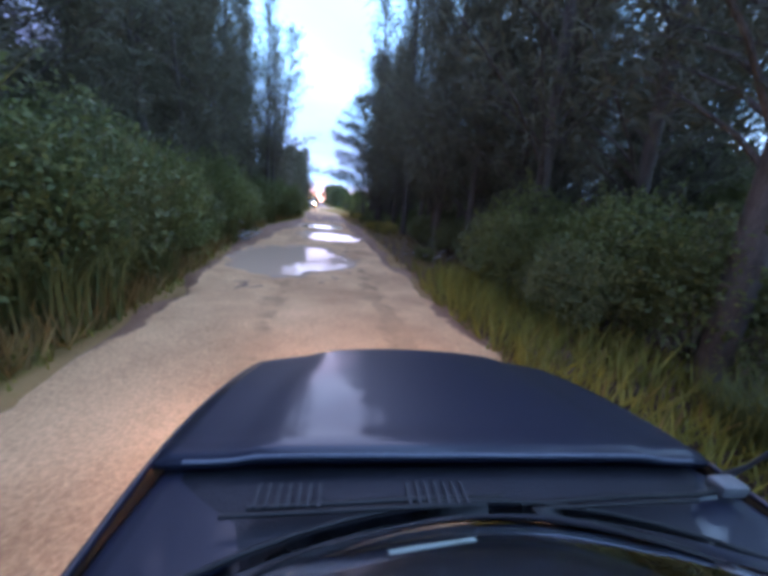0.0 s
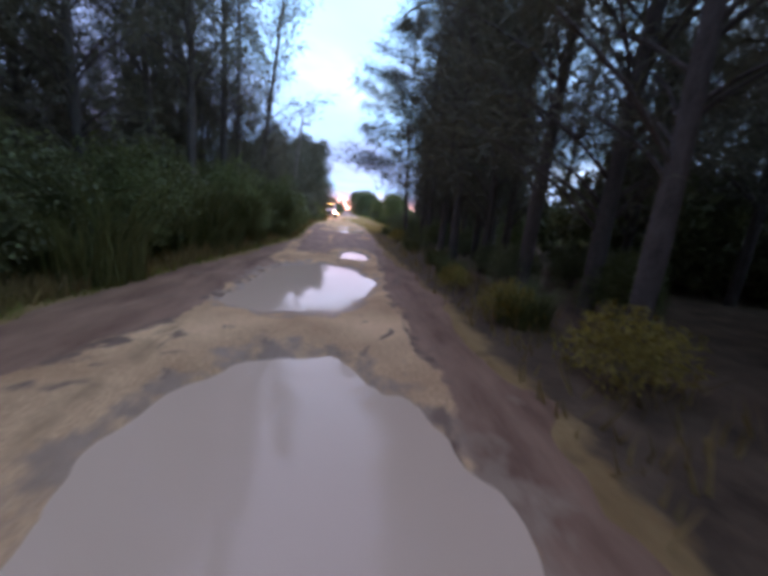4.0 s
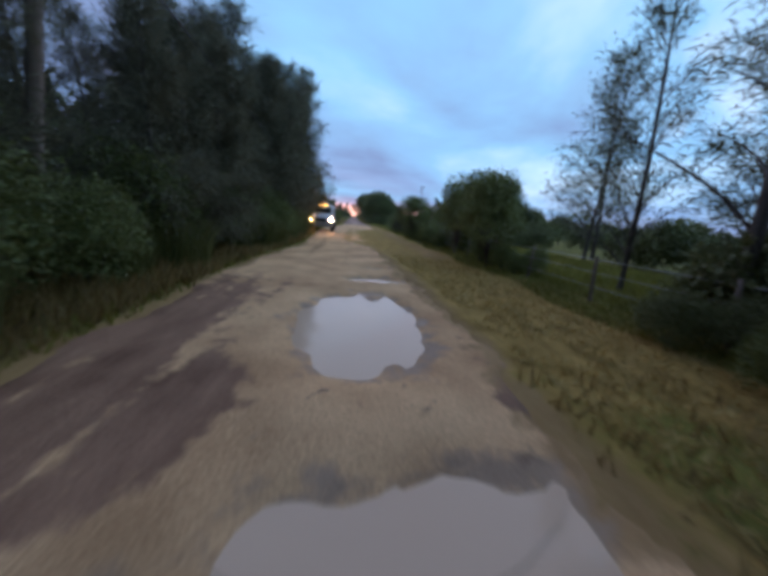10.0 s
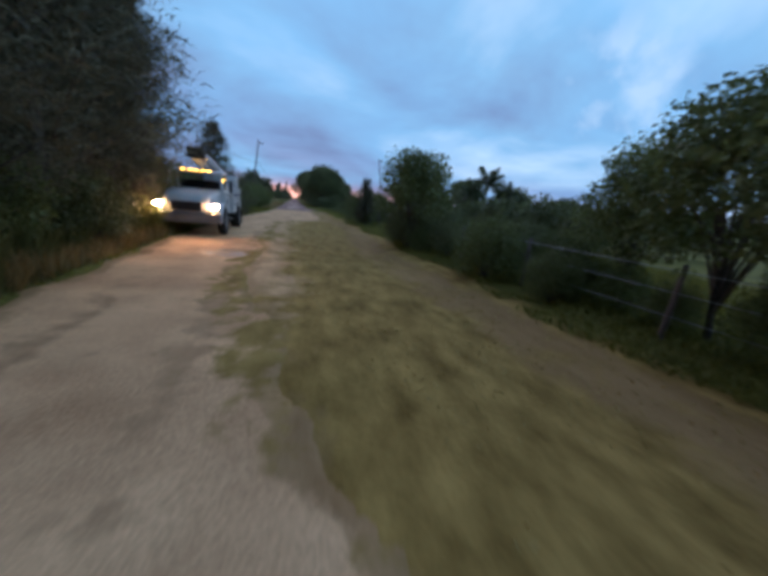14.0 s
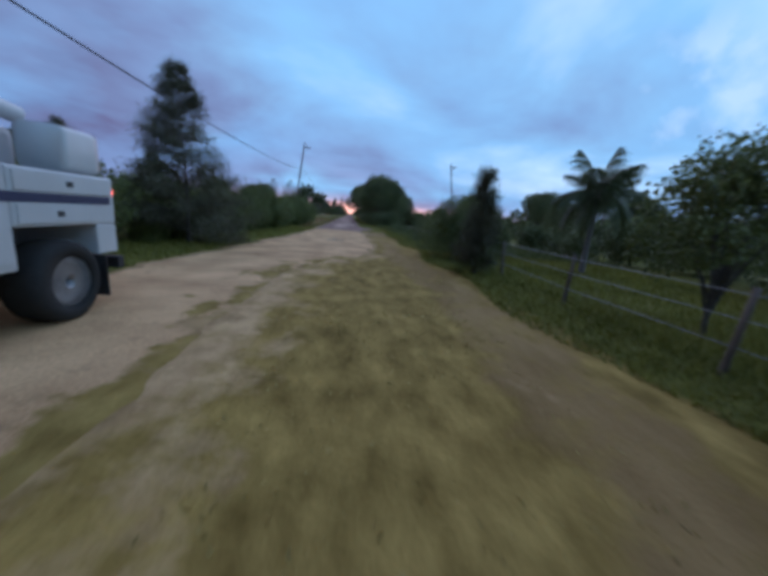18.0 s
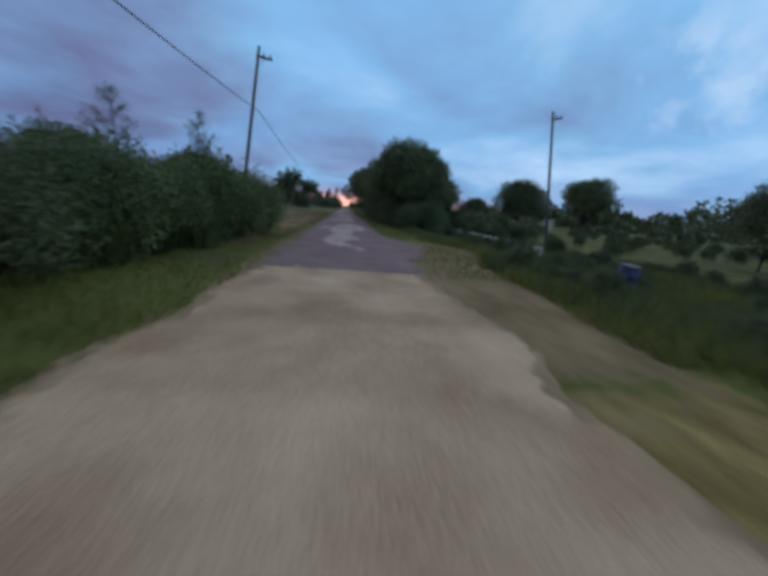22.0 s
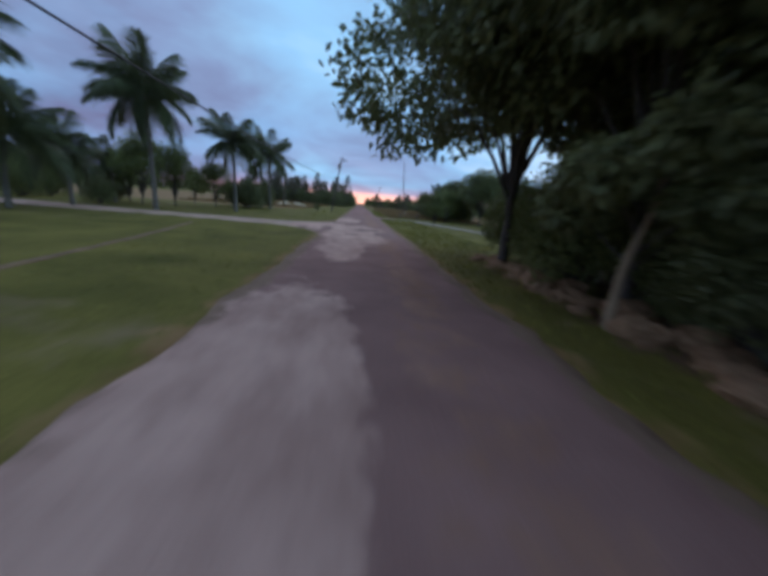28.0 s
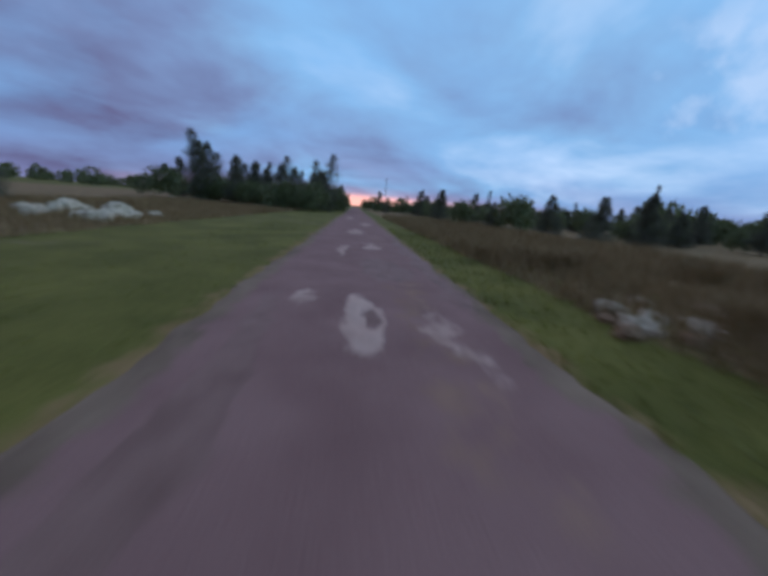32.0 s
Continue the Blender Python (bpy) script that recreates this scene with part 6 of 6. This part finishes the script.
saloon_car()
for sgn in (-1, 1):
    beam = new("headlamp_light", bpy.data.lights.new("headlamp_light", "SPOT"))
    beam.data.energy, beam.data.color, beam.data.spot_size, beam.data.spot_blend, beam.data.shadow_soft_size = 16, (1.0, .70, .36), radians(80), 1.0, .08
    beam.matrix_world = look((-1.40 + sgn * .55, 1.86, .62), (-.1 + sgn * .9, 15, .45))


def bucket_truck(x, y):
    """White utility truck facing the lens: origin at the middle of its front bumper, its body behind (+y)."""
    t = thing("utility_truck", "white bucket truck with lit headlights and folded boom on the lane", "truck", pose(x, y, .03, 0, 0, 1.5))
    part("chassis", boxed(-.45, .45, .3, 5.3, .55, .78, .02), M_TRIM, t)
    part("bumper", boxed(-1.08, 1.08, .0, .22, .45, .80, .05), M_RIM, t)
    secs = [rounded(-.62, .62, .82, 1.18, .14, .12), rounded(-.74, .74, .80, 1.38, .3, .14), rounded(-.82, .82, .80, 1.50, .9, .14), rounded(-.86, .86, .80, 1.58, 1.35, .12)]
    part("engine_hood", loft(secs, M_WHITE, "engine_hood"), None, t)
    part("grille", boxed(-.45, .45, .08, .16, .86, 1.16, .03), M_TRIM, t)
    for sgn in (-1, 1):
        secs = []
        for a in np.linspace(0, 180, 11):
            ca, sa = math.cos(radians(a)), math.sin(radians(a))
            yy, zz = .98 - .66 * ca, .56 + .60 * sa
            secs.append([(sgn * 1.08, yy, zz), (sgn * .72, yy, zz + .04), (sgn * .72, yy + .05 * ca, zz - .06), (sgn * 1.08, yy + .05 * ca, zz - .06)])
        part("fender", loft(secs, M_WHITE, "fender"), None, t)
        lamp = part("headlamp", boxed(sgn * .86 - .13, sgn * .86 + .13, .17, .30, .95, 1.10, .03), M_LAMPGLASS, t)
        part("headlamp_bulb", boxed(sgn * .86 - .10, sgn * .86 + .10, .15, .168, .97, 1.08, .008), M_BEAM, lamp, "glowing warm headlamp")
        wheel(t, sgn * .98, .98, .50, .27)
        wheel(t, sgn * .96, 4.35, .50, .42)
        part("step", boxed(sgn * .98 - .14, sgn * .98 + .14, 1.65, 2.5, .48, .56, .02), M_TRIM, t)
        mir = part("door_mirror", boxed(sgn * 1.22 - .05, sgn * 1.22 + .05, 1.42, 1.50, 1.55, 1.98, .02), M_TRIM, t)
        part("mirror_bracket", boxed(min(sgn * .95, sgn * 1.2), max(sgn * .95, sgn * 1.2), 1.45, 1.48, 1.9, 1.93), M_TRIM, mir)
    # cab
    secs = [rounded(-.92, .92, .72, 1.58, 1.36, .06), rounded(-.94, .94, .70, 1.62, 1.5, .06), rounded(-.96, .96, .70, 1.64, 2.62, .06)]
    part("cab", loft(secs, M_WHITE, "cab"), None, t)
    secs = [rounded(-.84, .84, 2.16, 2.24, 1.68, .03), rounded(-.88, .88, 2.18, 2.32, 1.9, .05), rounded(-.90, .90, 2.18, 2.34, 2.62, .05)]
    part("cab_roof", loft(secs, M_WHITE, "cab_roof"), None, t)
    for sgn in (-1, 1):
        for (ya, za), (yb, zb) in (((1.42, 1.6), (1.72, 2.2)), ((2.56, 1.62), (2.56, 2.2))):
            v, f = tubes([[((sgn * .90, ya, za), .05), ((sgn * .85, yb, zb), .05)]], 6)
            part("pillar", mesh_of("pillar", v, f, M_WHITE, True), None, t)
        part("door_window", boxed(sgn * .88 - .008, sgn * .88 + .008, 1.66, 2.52, 1.64, 2.17), M_GLASS, t)
        door = part("door", boxed(sgn * .965 - .012, sgn * .965 + .012, 1.55, 2.55, .74, 1.60, .006), M_WHITE, t)
        part("door_handle", boxed(sgn * .99 - .015, sgn * .99 + .015, 2.32, 2.46, 1.42, 1.46, .005), M_TRIM, door)
        part("door_badge", boxed(sgn * .982 - .004, sgn * .982 + .004, 1.95, 2.15, 1.05, 1.3), M_STRIPE, door)

    def shield(s, q):
        a = 2 * s - 1
        return (.86 * a, 1.42 + .30 * q + .05 * a * a, 1.60 + .60 * q)
    part("windscreen", sheet(shield, 10, 6, M_GLASS, "windscreen", .008), None, t)
    part("seat_back", boxed(-.7, .7, 2.3, 2.45, 1.2, 1.95, .06), M_DASH, t)
    for k in (-2, -1, 0, 1, 2):
        part("marker_lamp", boxed(k * .22 - .05, k * .22 + .05, 1.70, 1.76, 2.25, 2.30, .01), M_AMBER, t, "small lit amber marker lamp")
    part("interior_lamp", boxed(.80, .84, 2.30, 2.36, 1.9, 2.06, .004), M_AMBER, t)
    # service body with compartments
    part("service_body", boxed(-1.10, 1.10, 2.80, 3.78, .72, 1.78, .03), M_WHITE, t)
    part("service_body_upper", boxed(-1.10, 1.10, 3.785, 5.30, 1.16, 1.78, .03), M_WHITE, t)
    part("tail_panel", boxed(-1.10, 1.10, 4.92, 5.295, .76, 1.155, .02), M_WHITE, t)
    for sgn in (-1, 1):
        part("body_stripe", boxed(sgn * 1.104 - .004, sgn * 1.104 + .004, 2.95, 5.2, 1.42, 1.52), M_STRIPE, t)
        for y0, y1, z0, z1 in ((2.86, 3.3, .80, 1.38), (3.33, 3.74, .80, 1.38), (3.84, 4.86, 1.2, 1.40), (2.86, 3.74, 1.54, 1.74), (3.84, 5.2, 1.54, 1.74)):
            lid = part("compartment_door", boxed(sgn * 1.108 - .01, sgn * 1.108 + .01, y0, y1, z0, z1, .004), M_WHITE, t)
            part("latch", boxed(sgn * 1.125 - .008, sgn * 1.125 + .008, (y0 + y1) / 2 - .04, (y0 + y1) / 2 + .04, (z0 + z1) / 2 - .03, (z0 + z1) / 2 + .03, .003), M_TRIM, lid)
        part("tail_lamp", boxed(sgn * 1.02 - .06, sgn * 1.02 + .06, 5.30, 5.33, 1.55, 1.63, .008), M_RED, t, "small lit red tail lamp")
        part("mud_flap", boxed(sgn * .96 - .22, sgn * .96 + .22, 4.91, 4.93, .18, .75), M_TRIM, t)
    part("rear_bumper", boxed(-1.1, 1.1, 5.28, 5.42, .50, .68, .02), M_TRIM, t)
    # boom folded forward over the cab
    part("turret", boxed(-.30, .30, 4.3, 4.9, 1.78, 2.25, .08), M_WHITE, t)
    v, f = tubes([[((.0, 4.7, 2.25), .17), ((.05, 3.2, 2.46), .16), ((.1, .9, 2.75), .14)]], 8)
    part("lower_boom", mesh_of("lower_boom", v, f, M_WHITE, True), None, t)
    v, f = tubes([[((.35, .9, 2.82), .12), ((.35, 3.0, 2.62), .12), ((.35, 4.9, 2.42), .11)]], 8)
    part("upper_boom", mesh_of("upper_boom", v, f, M_WHITE, True), None, t)
    part("boom_knuckle", boxed(-.05, .5, .70, 1.05, 2.62, 3.0, .05), M_TRIM, t)
    secs = [rounded(.52, 1.02, 1.80, 2.32, yy, .08) for yy in (4.62, 4.72, 5.12, 5.2)]
    part("bucket", loft(secs, M_WHITE, "bucket"), None, t)
    return t


bucket_truck(-3.5, 69.4)
for sgn in (-1, 1):
    beam = new("headlamp_light", bpy.data.lights.new("headlamp_light", "SPOT"))
    beam.data.energy, beam.data.color, beam.data.spot_size, beam.data.spot_blend, beam.data.shadow_soft_size = 240, (1.0, .70, .36), radians(75), .9, .09
    beam.matrix_world = look((-3.5 + sgn * .86, 69.48, 1.05), (-2.0 + sgn * .9, 52, .2))


# ---------------------------------------------------------------- buildings and yard pieces
M_PINK = material("faded_pink_render", (.45, .20, .15), (.58, .28, .21), scale=1.5, bump=.2)
M_ROOF = material("grey_shingle_roof", (.10, .10, .12), (.19, .19, .21), scale=3, fine=25, bump=.6)
M_BRICK = material("weathered_brick", (.22, .12, .08), (.36, .21, .15), scale=4, fine=30, bump=.6, rand=.4)
M_PANE = material("dark_window_glass", (.02, .025, .035), (.05, .055, .07), rough=.08, bump=0)


def house(x, y, turn):
    h = thing("house", "single-storey pink house with a grey hipped roof behind the field", "house", pose(x, y, float(land(x, y)), 0, 0, turn))
    part("wall", boxed(-6, 6, -4, 4, -.3, 2.75, .02), M_PINK, h)
    bm = bmesh.new()
    v = [bm.verts.new(p) for p in ((-6.6, -4.6, 2.755), (6.6, -4.6, 2.755), (6.6, 4.6, 2.755), (-6.6, 4.6, 2.755), (-2.2, 0, 4.3), (2.2, 0, 4.3))]
    for f in ((0, 1, 5, 4), (1, 2, 5), (2, 3, 4, 5), (3, 0, 4), (3, 2, 1, 0)):
        bm.faces.new([v[i] for i in f])
    part("roof", bm, M_ROOF, h)
    part("fascia", boxed(-6.62, 6.62, -4.66, -4.61, 2.62, 2.80), M_WALL, h)
    for wx in (-4.4, -1.6, 4.2):
        win = part("window", boxed(wx - .65, wx + .65, -4.04, -4.005, .95, 2.05), M_PANE, h)
        for dx in (-.69, 0, .69):
            part("frame_bar", boxed(wx + dx - .04, wx + dx + .04, -4.07, -4.045, .9, 2.1), M_WALL, win)
        part("sill", boxed(wx - .8, wx + .8, -4.12, -4.005, .84, .90), M_WALL, win)
    door = part("door", boxed(1.0, 1.95, -4.05, -4.005, -.02, 2.05, .01), M_WOOD, h)
    part("door_knob", boxed(1.82, 1.87, -4.09, -4.055, 1.0, 1.05, .01), M_STEEL, door)
    for px in (.4, 2.6):
        part("porch_post", boxed(px - .07, px + .07, -4.55, -4.41, -.2, 2.75, .01), M_WALL, h)
    return h


house(-47, 172, 8)


def ruin(x, y, turn):
    """Roofless pale walls with gaping openings, the front along x."""
    h = thing("ruined_house", "roofless stained pale-walled ruin behind scrub", "ruin", pose(x, y, float(land(x, y)), 0, 0, turn))
    for x0, x1, z1 in ((0, 1.5, 2.35), (2.4, 4.0, 2.3), (5.3, 7.6, 2.4)):
        part("wall", boxed(x0, x1, -.1, .1, -.3, z1, .02), M_WALL, h)
    for x0, x1 in ((1.503, 2.397), (4.003, 5.297)):
        part("lintel", boxed(x0, x1, -.098, .098, 1.95, 2.25, .015), M_CONC, h)
    part("window_sill", boxed(4.003, 5.297, -.12, .12, -.3, .85, .015), M_WALL, h)
    part("side_wall", boxed(.0, .2, .103, 4.0, -.3, 1.9, .02), M_WALL, h)
    part("side_wall", boxed(7.4, 7.6, .103, 4.2, -.3, 2.2, .02), M_WALL, h)
    part("back_wall", boxed(.0, 7.6, 4.203, 4.4, -.3, 1.7, .02), M_WALL, h)
    return h


ruin(32.6, 152.6, -6)


def barrel(x, y):
    """A plastic drum with hoops and a lid, left in the weeds."""
    ob = thing("plastic_barrel", "dark blue plastic barrel standing in weeds", "barrel", pose(x, y, float(land(x, y)), 4, -3, 30))
    prof = ((-.02, .25), (.03, .27), (.28, .285), (.30, .30), (.33, .30), (.35, .287), (.58, .287), (.60, .30), (.63, .30), (.65, .285), (.84, .27), (.88, .25))
    v, f = tubes([[((0, 0, z), r) for z, r in prof]], 20)
    part("drum", mesh_of("drum", v, f, M_DRUM, True), None, ob)
    v, f = tubes([[((0, 0, .875), .262), ((0, 0, .915), .262), ((0, 0, .92), .23), ((0, 0, .921), .01)]], 20)
    part("lid", mesh_of("lid", v, f, M_BLACK, True), None, ob)
    return ob


barrel(8.5, 101.0)


def brick_hut(x, y):
    h = thing("brick_ruin", "low ruined brick hut beside a concrete drive", "ruin", pose(x, y, float(land(x, y)), 0, 0, 20))
    g = random.Random(3)
    shared = {}
    for course in range(8):
        for side, (ax, ay, bx, by) in enumerate(((-1.1, -.7, 1.1, -.7), (1.1, -.7, 1.1, .7), (-1.1, .7, 1.1, .7), (-1.1, -.7, -1.1, .7))):
            ln = math.hypot(bx - ax, by - ay)
            n = int(ln / .36)
            for k in range(n):
                if side == 0 and 2 <= k <= 3 and 2 < course < 7:
                    continue
                if "b" not in shared:
                    me = bpy.data.meshes.new("brick")
                    b2 = boxed(-.172, .172, -.09, .09, -.062, .062, .008)
                    b2.to_mesh(me)
                    b2.free()
                    me.materials.append(M_BRICK)
                    shared["b"] = me
                f = (k + .5 + .25 * (course % 2 - .5)) / n
                o = part("brick", shared["b"], None, h)
                o.matrix_basis = pose(ax + (bx - ax) * f, ay + (by - ay) * f, .05 + course * .135, 0, 0, 90 * (side % 2) + g.uniform(-1.5, 1.5))
    part("roof_slab", boxed(-1.35, 1.35, -.95, .95, 1.08, 1.18, .02), M_CONC, h)
    return h


brick_hut(16.6, 185.4)


def pipe_gate():
    ob = thing("pipe_gate", "rusty pipe gate on wooden posts beside a drive", "gate")
    for x, y in ((4.95, 203.7), (7.1, 202.3)):
        z = float(land(x, y))
        part("post", mesh_of("post", *tubes([[((x, y, z - .3), .08), ((x, y, z + .5), .075), ((x + .02, y, z + .85), .07), ((x + .02, y, z + .86), .01)]], 8), M_POLE, True), None, ob)
    for h in (.25, .47, .68):
        v, f = tubes([[((4.95, 203.7, h + .12), .022), ((6.0, 203.0, h + .08), .022), ((7.1, 202.3, h + .10), .022)]], 7)
        part("rail", mesh_of("rail", v, f, M_RUST, True), None, ob)
    return ob


pipe_gate()
stake = thing("leaning_post", "leaning old wooden post with a small white meter box", "post", pose(6.4, 209.3, float(land(6.4, 209.3)), 0, 6, 0))
part("shaft", mesh_of("shaft", *tubes([[((0, 0, -.2), .075), ((0, 0, 1.3), .07), ((0, 0, 2.6), .06), ((0, 0, 2.61), .01)]], 8), M_POLE, True), None, stake)
part("meter_box", boxed(-.09, .09, -.17, -.075, .45, .72, .01), M_WALL, stake)
